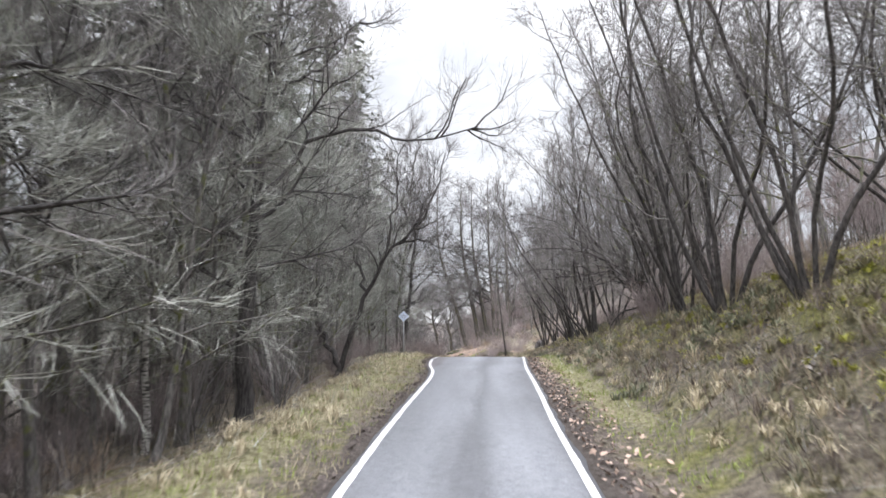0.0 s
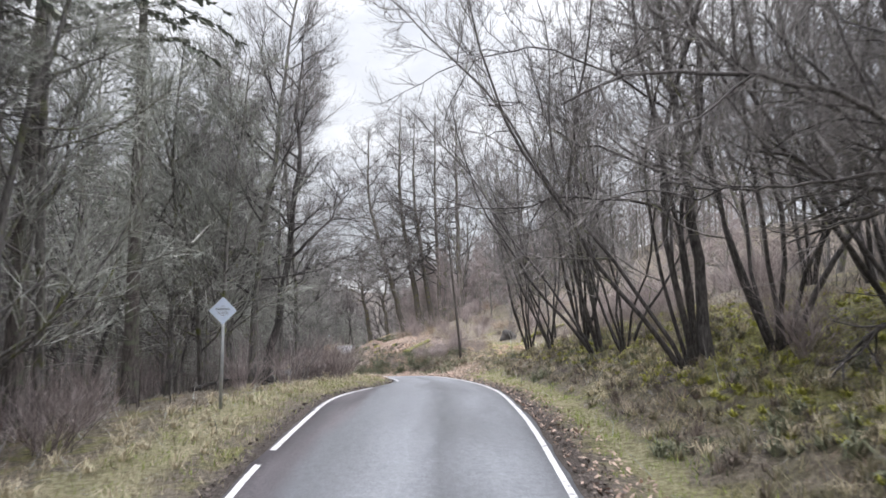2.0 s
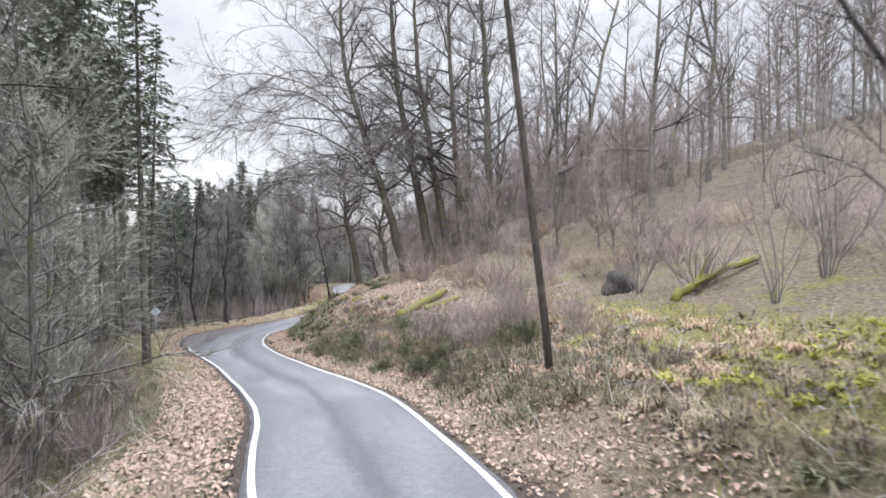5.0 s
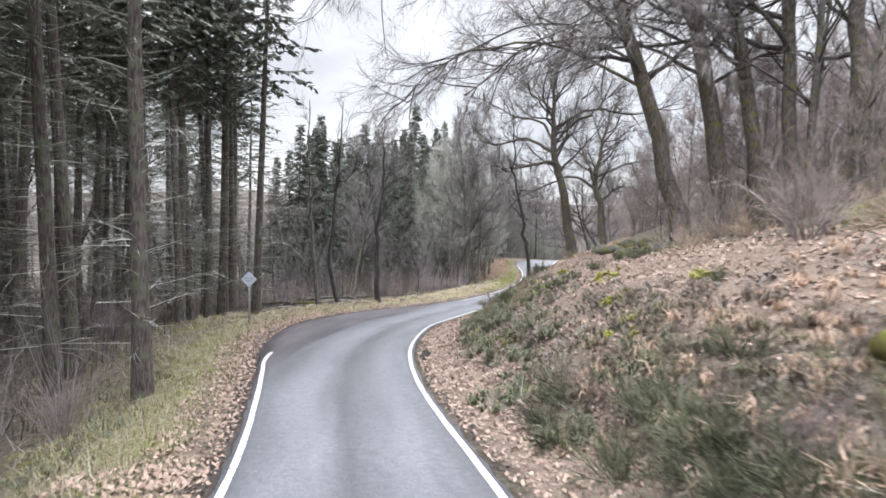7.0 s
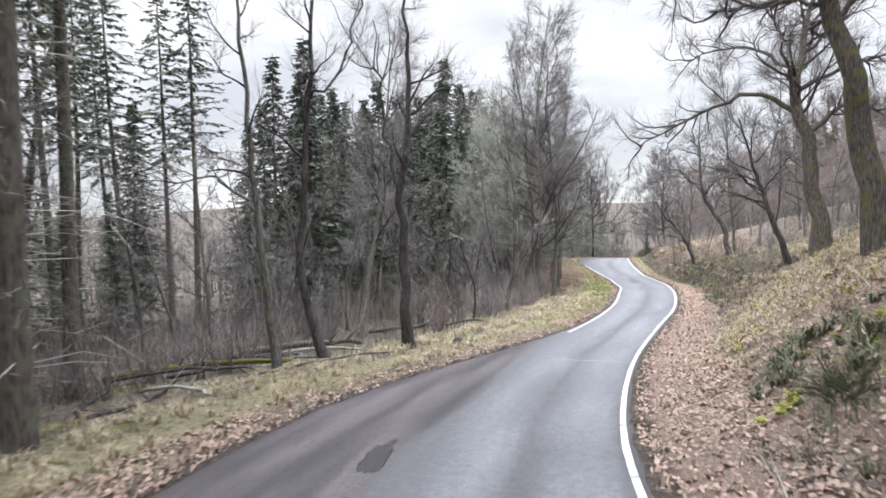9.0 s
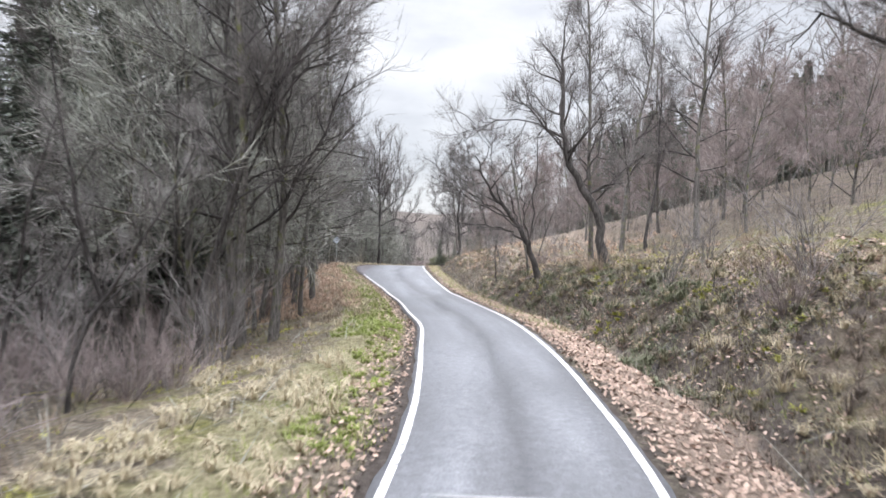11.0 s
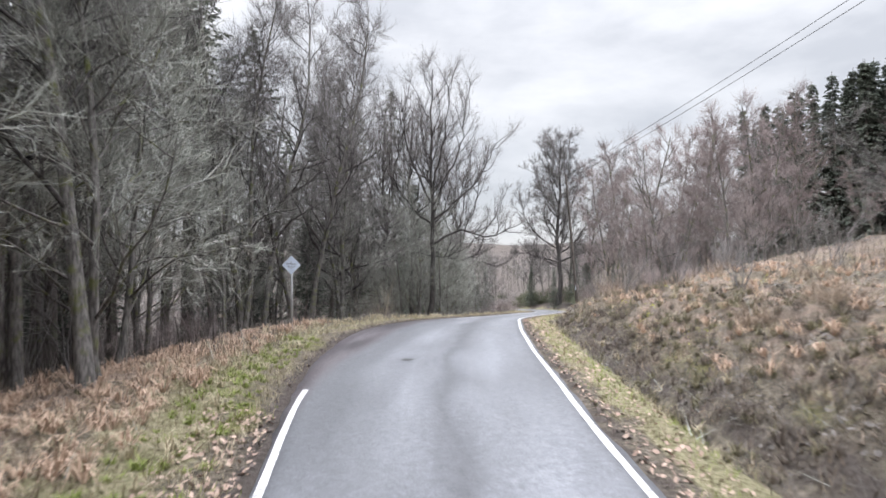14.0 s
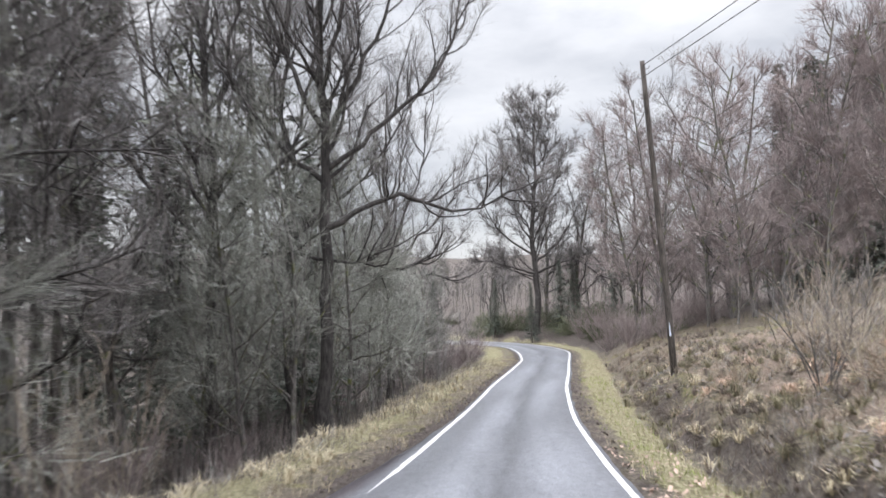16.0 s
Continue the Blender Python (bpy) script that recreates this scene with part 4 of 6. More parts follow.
shaped_tree("fallen_alder", 3, 10.5, 31.2, [(0, 0, 0), (-0.5, 0, 0.8), (-1.3, 0, 1.7), (-2.2, 0.1, 2.4)], 0.27,
            [(0.4, (-2.5, 0.3, 1.9), (-4.4, 0.5, 2.6)), (0.6, (-3.2, -0.4, 2.9), (-5.6, -0.5, 3.2), (-7.2, -0.4, 2.8)), (0.7, (-3.4, 0.8, 3.6), (-5.0, 1.2, 4.6)),
             (0.3, (0.2, 0.4, 2.6), (0.6, 0.5, 5.2)), (0.5, (-1.2, -0.5, 3.6), (-1.4, -0.8, 6.0)), (0.9, (-3.6, -0.2, 1.9), (-5.4, -0.1, 1.7)), (0.1, (0.3, 0.2, 2.4), (1.0, 0.4, 6.0), (1.2, 0.5, 9.0)), (0.2, (-0.6, 0.3, 3.0), (-0.4, 0.5, 7.0), (-0.2, 0.5, 9.5)), (0.35, (-1.2, 0.4, 4.2), (-1.8, 0.6, 8.0)), (0.25, (-0.2, -0.6, 3.4), (0.4, -1.0, 7.4)), (0.55, (-2.2, 0.2, 4.6), (-3.0, 0.4, 7.4))],
            bark_mat=BARK_DARK, label="dark low alder stump with branches spread towards the lane", more=26, first=0.2, reach=2.8, subs=8, stout=0.3)
for x, y, turn, size in ((8.9, 38.4, 0, 1.15), (9.7, 36.2, 20, 1.0), (9.4, 46.6, -10, 1.15), (9.7, 49.3, 15, 1.0), (9.5, 44.4, 5, 0.8), (9.4, 53.5, -20, 0.95),
                         (9.2, 57.2, 10, 0.9), (7.2, 16.2, 0, 1.1), (7.6, 19.9, 20, 1.1), (7.3, 12.6, -15, 1.0), (8.1, 9.0, 10, 1.1), (11.4, 34.8, 5, 1.1), (8.6, 24.3, 0, 0.9)):
    plant(f"clump{int(y) % 4}", x, y, turn, size, group="alder clumps on the bank")
shaped_tree("leaning_alder", 4, 11.1, 26.1, [(0, 0, 0), (-0.6, 0, 1.3), (-1.0, 0, 3.5), (-1.5, 0, 6.5), (-1.9, 0, 12)], 0.14, [(0.4, (-2.6, 0.2, 5.6), (-4.5, 0.4, 5.4))],
            bark_mat=BARK_DARK, label="dark alder leaning from the bank", more=14, reach=2.6)
for x, y, k in ((-9.9, 20.7, 0), (-6.9, 15.2, 1), (-12.3, 23.6, 0), (-8.3, 12.0, 1), (-5.6, 21.5, 0), (-7.2, 27.5, 1)):
    plant(f"birch{k}", x, y, 40 * x, 1.05, group="birches among the spruces")
shaped_tree("verge_tree", 5, -3.3, 50.2, [(0, 0, 0), (0.3, 0, 2.2), (0.7, 0.1, 5), (0.9, 0.2, 8.5), (1.0, 0.2, 14.5)], 0.17,
            [(0.35, (1.9, 0.5, 6.4), (3.2, 0.8, 8.6)), (0.3, (2.0, 1.0, 5.0), (3.4, 1.6, 5.4)), (0.45, (-0.9, 0.3, 8.2), (-1.8, 0.4, 10.5))],
            bark_mat=BARK_DARK, label="dark bare tree at the edge of the verge", more=18, reach=2.8, subs=10)
# their long limbs droop over the lane
SWEEP = [(0.33, (-3.6, -1.6, 10.6), (-8.0, -2.8, 11.0), (-12.4, -3.6, 9.4)), (0.45, (-3.2, 1.2, 14.4), (-8.0, 2.2, 15.6), (-12.0, 2.8, 14.0)), (0.24, (-3.2, -0.8, 7.6), (-6.8, -1.4, 7.2), (-9.8, -1.8, 5.2)),
         (0.28, (-3.0, 2.0, 9.2), (-7.2, 3.6, 8.6), (-10.6, 4.2, 6.4)), (0.26, (-1.4, -3.2, 8.6), (-2.8, -6.6, 8.0), (-3.6, -9.2, 6.0)), (0.38, (-2.6, -3.0, 12.4), (-6.0, -6.0, 12.6), (-9.0, -8.0, 10.0)),
         (0.5, (-2.2, -2.8, 16.5), (-5.0, -6.4, 18.0))]
SPREAD = [(0.5, (2.2, 1.4, 16.5), (4.4, 2.2, 20.0)), (0.26, (-2.4, -1.4, 8.6), (-5.0, -3.2, 8.2), (-6.8, -4.4, 6.4)), (0.36, (-2.4, 1.0, 12.0), (-5.0, 1.8, 12.4))]
for n, (x, y, dx, hh, rr) in enumerate(((3.8, 98.4, -4.6, 25, 0.33), (5.7, 100.0, -2.8, 26, 0.38), (7.0, 100.0, -2.4, 25, 0.32), (8.0, 99.9, -0.8, 26, 0.28), (10.4, 100.0, -0.6, 25, 0.36))):
    lean = [(f, *[(p[0] + dx * min(1.0, p[2] / 17), p[1], p[2]) for p in via]) for f, *via in (SWEEP if n < 2 else SPREAD)]
    tagged(shaped_tree("beech_tree", 20 + n, x, y, [(0, 0, 0), (0.3 * dx, 0, 5), (0.7 * dx, 0, 11), (dx, 0.2, 17), (dx, 0.3, hh)], rr, lean,
                       label="tall smooth beech with moss about its foot", more=26, first=0.22, reach=5.6, subs=12, twigs=11, droop=0.36, stout=0.24, shake=0.05, twig_r=0.0065), group="beeches on the bank")
shaped_tree("old_oak", 30, -0.44, 111.4, [(0, 0, 0), (-0.5, 0, 3), (-1.2, 0, 6.2), (-1.5, 0, 8.6), (-1.3, 0.2, 12.5)], 0.33,
            [(0.55, (-3.0, 0.4, 7.6), (-5.0, 0.8, 7.3), (-6.6, 1.0, 8.4)), (0.66, (0.8, 0.2, 9.3), (3.2, 0.3, 9.0), (6.0, 0.4, 9.6)), (0.7, (-2.8, -0.6, 10.4), (-4.6, -1.4, 11.6)),
             (0.5, (-2.2, -0.8, 6.0), (-4.2, -1.6, 5.6)), (0.8, (0.2, 0.6, 12.0), (1.6, 1.2, 14.0)), (0.6, (-2.2, 0.9, 8.6), (-4.4, 1.8, 9.4), (-6.2, 2.4, 10.6)), (0.62, (0.6, -1.0, 8.8), (2.4, -2.0, 10.2))], label=L_OAK, more=24, first=0.42, reach=3.8, subs=11, twigs=9, crook=0.24)
shaped_tree("thin_leaning_tree", 31, -2.5, 103.5, [(0, 0, 0), (-0.3, 0, 2.0), (-0.7, 0, 4.4), (-0.9, 0, 6.0), (-0.9, 0, 8.0)], 0.085, [(0.65, (-1.6, 0.1, 5.4), (-2.6, 0.2, 5.8))],
            bark_mat=BARK_DARK, label="thin leaning dark tree", more=8, reach=1.4, subs=5)
shaped_tree("overhanging_oak", 32, 1.95, 123.9, [(0, 0, 0), (-0.3, 0, 2.4), (-0.5, 0, 4.8), (-1.0, 0, 6.5), (-0.6, 0.2, 9.0), (0.2, 0.3, 12.5)], 0.36,
            [(0.48, (-2.6, 0.1, 7.0), (-4.2, 0.3, 6.5), (-5.7, 0.6, 5.9), (-7.4, 0.9, 5.0)), (0.5, (-1.6, -1.2, 8.0), (-2.4, -2.8, 9.4)), (0.55, (1.4, 0.2, 8.0), (3.6, 0.4, 8.3)),
             (0.4, (0.9, 0.2, 6.2), (2.6, 0.4, 6.0)), (0.62, (-2.8, 0.8, 9.2), (-5.0, 1.6, 9.0))], label=L_OAK, more=18, first=0.45, reach=3.4, subs=10, twigs=9, crook=0.24)
shaped_tree("bank_tree", 33, 1.4, 126.4, [(0, 0, 0), (-0.7, 0, 2.0), (-1.4, 0, 4.2), (-2.2, 0, 7.0)], 0.15, [(0.5, (-2.6, 0.3, 4.6), (-3.8, 0.5, 4.8))], bark_mat=BARK_DARK,
            label="bare tree leaning down from the bank", more=12, reach=2.6)
shaped_tree("bank_oak", 34, 2.2, 145.2, [(0, 0, 0), (-0.5, 0, 2.3), (-1.1, 0, 3.4), (-1.8, 0.1, 4.8), (-2.0, 0.2, 6.5), (-2.0, 0.3, 10)], 0.19,
            [(0.5, (-3.0, 0.6, 6.1), (-4.6, 1.0, 6.2), (-6.2, 1.4, 5.6)), (0.35, (-0.4, 0.2, 5.2), (0.0, 0.3, 7.6)), (0.5, (-3.2, -0.4, 6.4), (-4.8, -0.6, 7.0)), (0.3, (0.2, 0.4, 3.6), (1.4, 0.8, 4.6))],
            bark_mat=BARK_DARK, label="bare oak leaning over the ditch", more=14, first=0.4, reach=2.6, stout=0.3, twigs=9)
shaped_tree("forked_tree", 35, 0.4, 149.5, [(0, 0, 0), (-0.35, 0, 1.2), (-0.9, 0, 2.3), (-1.6, 0, 3.3), (-2.6, 0.1, 4.6), (-3.3, 0.2, 6.2)], 0.15,
            [(0.3, (-1.8, 0.1, 2.6), (-2.9, 0.2, 2.8), (-4.3, 0.3, 2.9)), (0.4, (-2.4, -0.3, 3.5), (-3.6, -0.5, 4.0), (-5.0, -0.7, 4.9)), (0.5, (-2.6, 0.3, 3.8), (-4.0, 0.5, 4.6), (-5.2, 0.6, 5.6)), (0.2, (-0.5, 0.1, 2.6), (-0.4, 0.1, 4.6), (-0.2, 0.1, 7.4)),
             (0.62, (-2.4, 0.4, 5.2), (-2.6, 0.6, 7.0)), (0.24, (-1.0, -0.4, 3.4), (-1.4, -0.6, 5.6)), (0.45, (-1.4, 0.5, 4.4), (-1.2, 0.7, 6.4))], bark_mat=BARK_DARK, label="dark forked tree with mossy foot on the bank", more=7, first=0.45, reach=2.0, stout=0.36, subs=7, twigs=8)
for x, y, key, size in ((-11.4, 137.9, "tall1", 1.15), (-11.9, 139.0, "tall2", 1.1), (-10.6, 138.6, "tall3", 1.05), (-12.6, 137.2, "thin1", 1.3), (-10.8, 150.1, "tall2", 1.0),
                        (-11.6, 149.4, "tall0", 0.9), (-13.2, 169.6, "limey0", 1.2), (-18.2, 98.4, "pine0", 1.0), (-18.5, 99.6, "pine1", 0.95), (-17.8, 100.1, "pine2", 0.9), (-18.3, 102.2, "pine0", 1.2), (-15.9, 101.3, "pine1", 1.0), (-18.8, 103.9, "pine2", 1.0), (-17.4, 97.3, "pine1", 0.9), (-9.7, 84.6, "pine0", 0.95), (-20.0, 103.7, "pine1", 1.0), (-20.5, 107.0, "pine2", 1.0), (-16.6, 174.2, "tall3", 0.95), (-15.2, 172.0, "limey1", 1.25), (-14.3, 163.6, "limey0", 1.1), (-12.6, 168.2, "tall0", 1.05), (-15.4, 170.2, "tall1", 1.1), (-10.75, 149.6, "tall3", 0.8), (-12.4, 154.5, "limey1", 1.3), (-11.8, 158.6, "limey0", 1.2), (-10.6, 145.0, "limey1", 1.15),
                        (3.9, 152.6, "tall0", 1.0), (6.2, 154.4, "tall1", 1.05), (6.8, 152.2, "thin2", 1.1), (8.8, 150.5, "tall2", 1.0), (14.5, 247.0, "wide1", 1.2), (12.0, 217.0, "hill2", 1.4), (15.6, 211.0, "hill0", 1.25), (19.5, 213.0, "hill2", 1.4), (22.5, 215.0, "hill1", 1.5), (9.6, 227.5, "hill2", 1.5),
                        (13.2, 221.5, "wide2", 1.0), (14.5, 214.5, "hill1", 1.4), (17.0, 219.0, "hill0", 1.6), (11.0, 226.0, "hill2", 1.6), (9.0, 222.0, "hill0", 1.3), (13.0, 223.5, "hill1", 1.7), (15.4, 226.0, "hill2", 1.7), (18.6, 224.5, "hill0", 1.6), (20.6, 218.6, "hill1", 1.6), (11.6, 231.5, "hill0", 1.6),
                        (5.5, 243.5, "spruce0", 0.32), (8.5, 244.0, "spruce1", 0.4), (10.5, 247.0, "spruce2", 0.45), (3.0, 250.5, "spruce1", 0.35), (12.5, 241.0, "spruce0", 0.4), (16.0, 240.0, "hill1", 1.3), (-14.0, 189.5, "tall1", 1.1), (-13.2, 194.0, "tall2", 1.1), (-16.5, 187.0, "tall0", 1.2), (21.5, 222.0, "birch0", 1.15), (22.6, 221.0, "birch1", 1.1), (24.2, 220.2, "birch0", 1.1)):
    plant(key, x, y, 37 * x + 11 * y, size)
for n, (x, y, hh) in enumerate(((-8.6, 203.6, 19.0), (-10.6, 209.0, 19), (-12.2, 204.6, 18), (-7.2, 222.0, 18))):
    tagged(shaped_tree("tall_oak", 40 + n, x, y, [(0, 0, 0), (0.05, 0, 4), (0.1, 0, 9.0), (-0.1, 0, 13), (0.1, 0, hh)], 0.19,
                       [(0.47, (1.1, 0.2, 11.0), (2.1, 0.4, 13.6), (2.6, 0.4, 17.0)), (0.48, (-1.1, 0.2, 11.4), (-1.9, 0.3, 14.2), (-2.2, 0.3, 17.4)), (0.42, (1.8, 0, 9.4), (3.6, 0, 11.2), (4.6, 0, 13.6)),
                        (0.54, (0.9, -0.8, 13.4), (1.5, -1.2, 17.6)), (0.5, (-0.5, 0.9, 13.0), (-1.0, 1.2, 17.0)), (0.40, (-1.8, -0.4, 9.4), (-3.4, -0.6, 12.0)), (0.33, (2.0, 0.2, 7.2), (4.2, 0.3, 6.8), (5.6, 0.4, 7.4))],
                       bark_mat=BARK_DARK, label="tall bare oak with dark upswept limbs", more=18, first=0.4, reach=3.4, subs=10, twigs=9, rise=0.2, stout=0.6), group="tall oaks below the lane")

shaped_tree("bay_tree", 50, -13.5, 113.75, [(0, 0, 0), (-0.1, 0, 2.5), (-0.15, 0, 4.6), (0.1, 0, 6.4), (0.3, 0, 8.5), (0.3, 0.1, 12.5)], 0.17,
            [(0.42, (-0.5, 0.1, 6.6), (-0.8, 0.2, 8.6), (-0.9, 0.2, 11.0)), (0.62, (1.4, 0.3, 8.6), (2.6, 0.4, 8.3))], bark_mat=BARK_DARK, label="straight dark forked tree beside the bay", more=9, first=0.35, reach=1.5, subs=5, stout=0.5)
shaped_tree("bay_tree", 51, -15.05, 110.8, [(0, 0, 0), (-0.5, 0, 0.9), (-0.75, 0, 2.2), (-0.7, 0, 4.5), (-0.3, 0, 8), (0.0, 0, 13)], 0.13,
            [(0.6, (0.8, 0.2, 9.0), (1.5, 0.3, 11.5))], bark_mat=BARK_DARK, label="dark tree with a curved foot beside the bay", more=8, first=0.4, reach=1.6, subs=5, stout=0.5)
shaped_tree("bay_tree", 52, -16.2, 109.8, [(0, 0, 0), (-0.3, 0, 3), (-0.6, 0, 7), (-0.7, 0, 13)], 0.11, [(0.35, (-1.6, 0, 5.6), (-3.4, 0, 5.4))],
            bark_mat=BARK_GREY, label="slim grey tree among fallen branches", more=9, first=0.35, reach=1.6, subs=5, stout=0.5)
shaped_tree("limbed_alder", 53, 9.1, 38.1, [(0, 0, 0), (-0.2, 0, 2.4), (-0.5, 0, 5), (-0.9, 0, 8), (-1.2, 0, 14)], 0.13,
            [(0.3, (-2.2, 0, 4.9), (-3.4, 0.2, 5.3), (-4.6, 0.4, 6.3)), (0.24, (-2.5, 0.5, 3.9), (-4.2, 0.8, 3.7), (-5.8, 1.0, 3.6)), (0.42, (-2.4, -0.6, 6.6), (-4.4, -1.0, 7.0), (-6.4, -1.2, 6.4)),
             (0.4, (1.0, 0.3, 6.6), (2.2, 0.5, 8.4))], bark_mat=BARK_DARK, label="dark alder with long limbs over the lane", more=14, first=0.3, reach=2.8, stout=0.3)

shaped_tree("valley_oak", 60, 6.6, 247.0, [(0, 0, 0), (0.2, 0, 5), (-0.2, 0, 10), (0.2, 0, 15), (0.3, 0, 23)], 0.34,
            [(0.3, (2.4, 0.4, 9.0), (4.0, 0.6, 11.5), (5.0, 0.8, 14.0)), (0.34, (-2.6, 0.4, 9.6), (-4.4, 0.5, 12.0), (-5.2, 0.5, 15.0)), (0.26, (3.0, -1.0, 7.2), (5.4, -1.4, 8.0)), (0.26, (-3.0, -1.0, 6.8), (-5.4, -1.4, 7.4)),
             (0.5, (1.8, 0.2, 14.0), (3.4, 0.3, 18.0)), (0.52, (-1.8, 0.2, 14.6), (-3.2, 0.3, 18.6)), (0.62, (1.2, 0.6, 17.0), (1.8, 0.8, 21.0)), (0.6, (-1.0, -0.6, 17.0), (-1.6, -0.8, 21.4))],
            bark_mat=BARK_DARK, label="broad bare oak with a domed crown past the bend", more=38, first=0.22, reach=4.8, subs=13, twigs=13, rise=0.12, stout=0.45, twig_r=0.013)
for n, (x, y, size) in enumerate(((-18.2, 145.0, 1.0), (-19.4, 143.6, 1.0), (-16.8, 147.0, 0.9), (-21.5, 140.5, 0.86), (-20.4, 136.0, 0.85), (-22.2, 134.2, 0.82), (-23.6, 132.0, 0.84), (-24.8, 130.2, 0.88), (-23.7, 127.6, 0.94),
                                  (-26.0, 128.0, 0.9), (-32.0, 135.0, 0.8), (-28.5, 131.5, 0.8), (-25.6, 137.0, 0.9), (-22.0, 148.0, 1.0), (-27.4, 142.0, 0.9), (-30.0, 138.0, 0.85), (-36.0, 128.0, 0.8), (-38.0, 121.0, 0.8), (-33.5, 116.0, 0.85), (-18.5, 151.0, 0.95))):
    plant(f"spruce{n % 3}", x, y, 67 * n, size, group="spruces behind the trees")

for x, y, key, size in ((3.6, 257.0, "wide0", 0.7), (9.4, 254.0, "wide1", 1.2), (11.4, 248.6, "wide2", 1.25), (6.0, 262.0, "wide1", 0.7), (16.5, 250.0, "wide0", 0.8), (-9.0, 250.0, "wide2", 0.6), (-13.0, 244.0, "wide0", 0.7),
                        (-10.0, 238.0, "wide1", 0.6), (-15.0, 236.0, "wide2", 0.75), (19.0, 233.0, "hill1", 1.5), (22.0, 228.0, "hill2", 1.6), (24.5, 223.5, "hill0", 1.5)):
    plant(key, x, y, 53 * x + 7 * y, size)

# ---- the woods ----
BACK = ["back0", "back1", "back2"]
scatter(["limey0", "limey1"], 6, 52, 4.4, 10, 1, 24, size=(0.9, 1.5), gap=1.6, group="trees beside the road")
scatter(["pine0", "pine1", "pine2"], -8, 44, 6, 15, 1, 34, gap=1.7, lean=1, group="plantation beside the road")
scatter(["tall0", "tall1", "tall2", "tall3", "thin0"], -2, 62, 4.2, 10, 1, 22, gap=1.7, group="trees beside the road")
scatter(BACK, -8, 64, 9, 22, 1, 46, gap=1.7, group="woodland trees")
scatter(["clump0", "clump1", "clump2"], 2, 62, 9.5, 14, -1, 6, gap=2.4, group="alder clumps on the bank")
scatter(["tall0", "tall1", "tall2", "tall3"], 0, 54, 9, 15, -1, 9, gap=2.0, group="trees on the bank")
scatter(["hill0", "hill1", "hill2"], 58, 100, 10, 32, -1, 26, size=(0.5, 0.8), gap=1.7, group="hillside birches")
scatter(["hill0", "hill1", "hill2"], 102, 130, 9, 32, -1, 44, size=(0.6, 1.0), gap=1.6, group="hillside birches")
scatter(["hill0", "hill1", "hill2"], 18, 60, 13, 32, -1, 24, size=(0.6, 0.95), gap=1.8, group="hillside birches")
scatter(BACK, -4, 56, 12, 30, -1, 18, gap=1.9, group="woodland trees")
scatter(BACK, 80, 120, 12, 30, -1, 16, gap=1.9, group="woodland trees")
scatter(["pine0", "pine1", "pine2"], 70, 106, 5.5, 15, 1, 36, gap=1.7, lean=1, group="plantation beside the road")
scatter(["limey0", "limey1", "tall0"], 58, 84, 4.0, 9, 1, 11, gap=1.8, group="trees beside the road")
scatter(BACK, 60, 112, 10, 24, 1, 30, gap=1.7, group="woodland trees")
scatter(["thin0", "thin1", "thin2", "tall0"], 116, 148, 6.0, 13, 1, 16, size=(0.55, 0.9), gap=1.9, group="trees beside the road")
scatter(BACK, 112, 160, 9, 17, 1, 26, size=(0.4, 0.6), gap=1.8, group="woodland trees")
scatter(["pine0", "pine1", "pine2"], 86, 110, 13, 26, 1, 34, size=(0.8, 1.1), gap=1.6, lean=1, group="plantation beside the road")
scatter(["pine0", "pine1", "pine2"], 88, 124, 22, 42, 1, 44, size=(0.7, 1.0), gap=1.6, lean=1, group="plantation beside the road")
scatter(["spruce0", "spruce1", "spruce2"], 104, 122, 18, 30, 1, 8, size=(0.3, 0.55), gap=1.8, lean=1, group="young spruces in the wood")
scatter(["spruce0", "spruce1", "spruce2"], 234, 262, 5, 18, 1, 16, size=(0.28, 0.42), gap=1.8, lean=1, group="young spruces in the wood")
scatter(["spruce0", "spruce1", "spruce2"], 168, 226, 9, 20, 1, 22, size=(0.45, 0.85), gap=2.0, lean=1, group="young spruces in the wood")
scatter(["spruce0", "spruce1", "spruce2"], 152, 176, 13, 30, 1, 14, size=(0.9, 1.2), gap=2.6, lean=1, group="spruces behind the trees")
scatter(["pine0", "pine1", "pine2"], 170, 196, 9.0, 20, 1, 18, gap=2.2, lean=1, group="plantation beside the road")
scatter(["tall0", "tall1", "tall2", "tall3"], 160, 200, 8.0, 14, 1, 8, size=(1.0, 1.2), gap=1.8, group="trees beside the road")
scatter(["pine0", "pine1", "pine2"], 194, 214, 9, 20, 1, 9, size=(0.8, 1.0), gap=2.2, lean=1, group="plantation beside the road")
scatter(["tall0", "tall1", "tall2"], 184, 206, 6.5, 12, 1, 7, size=(0.95, 1.15), gap=2.0, group="trees beside the road")
scatter(["limey0", "limey1"], 140, 188, 5.2, 12, 1, 26, size=(1.0, 1.6), gap=1.6, group="trees beside the road")
scatter(BACK, 155, 230, 11, 26, 1, 26, gap=1.8, group="woodland trees")
scatter(["spruce0", "spruce2", "spruce1"], 150, 200, 14, 28, 1, 14, size=(1.0, 1.4), gap=2.6, lean=1, group="spruces behind the trees")
scatter(["limey0", "limey1"], 188, 222, 4.4, 11, 1, 20, size=(0.7, 1.1), gap=1.6, group="trees beside the road")
scatter(["wide0", "wide1", "wide2"], 262, 300, 6.0, 16, -1, 6, size=(0.45, 0.6), gap=3.4, group="trees on the bank")
scatter(["wide0", "wide1", "wide2"], 228, 252, 5.0, 12, 1, 5, size=(0.5, 0.75), gap=3.0, group="trees beside the road")
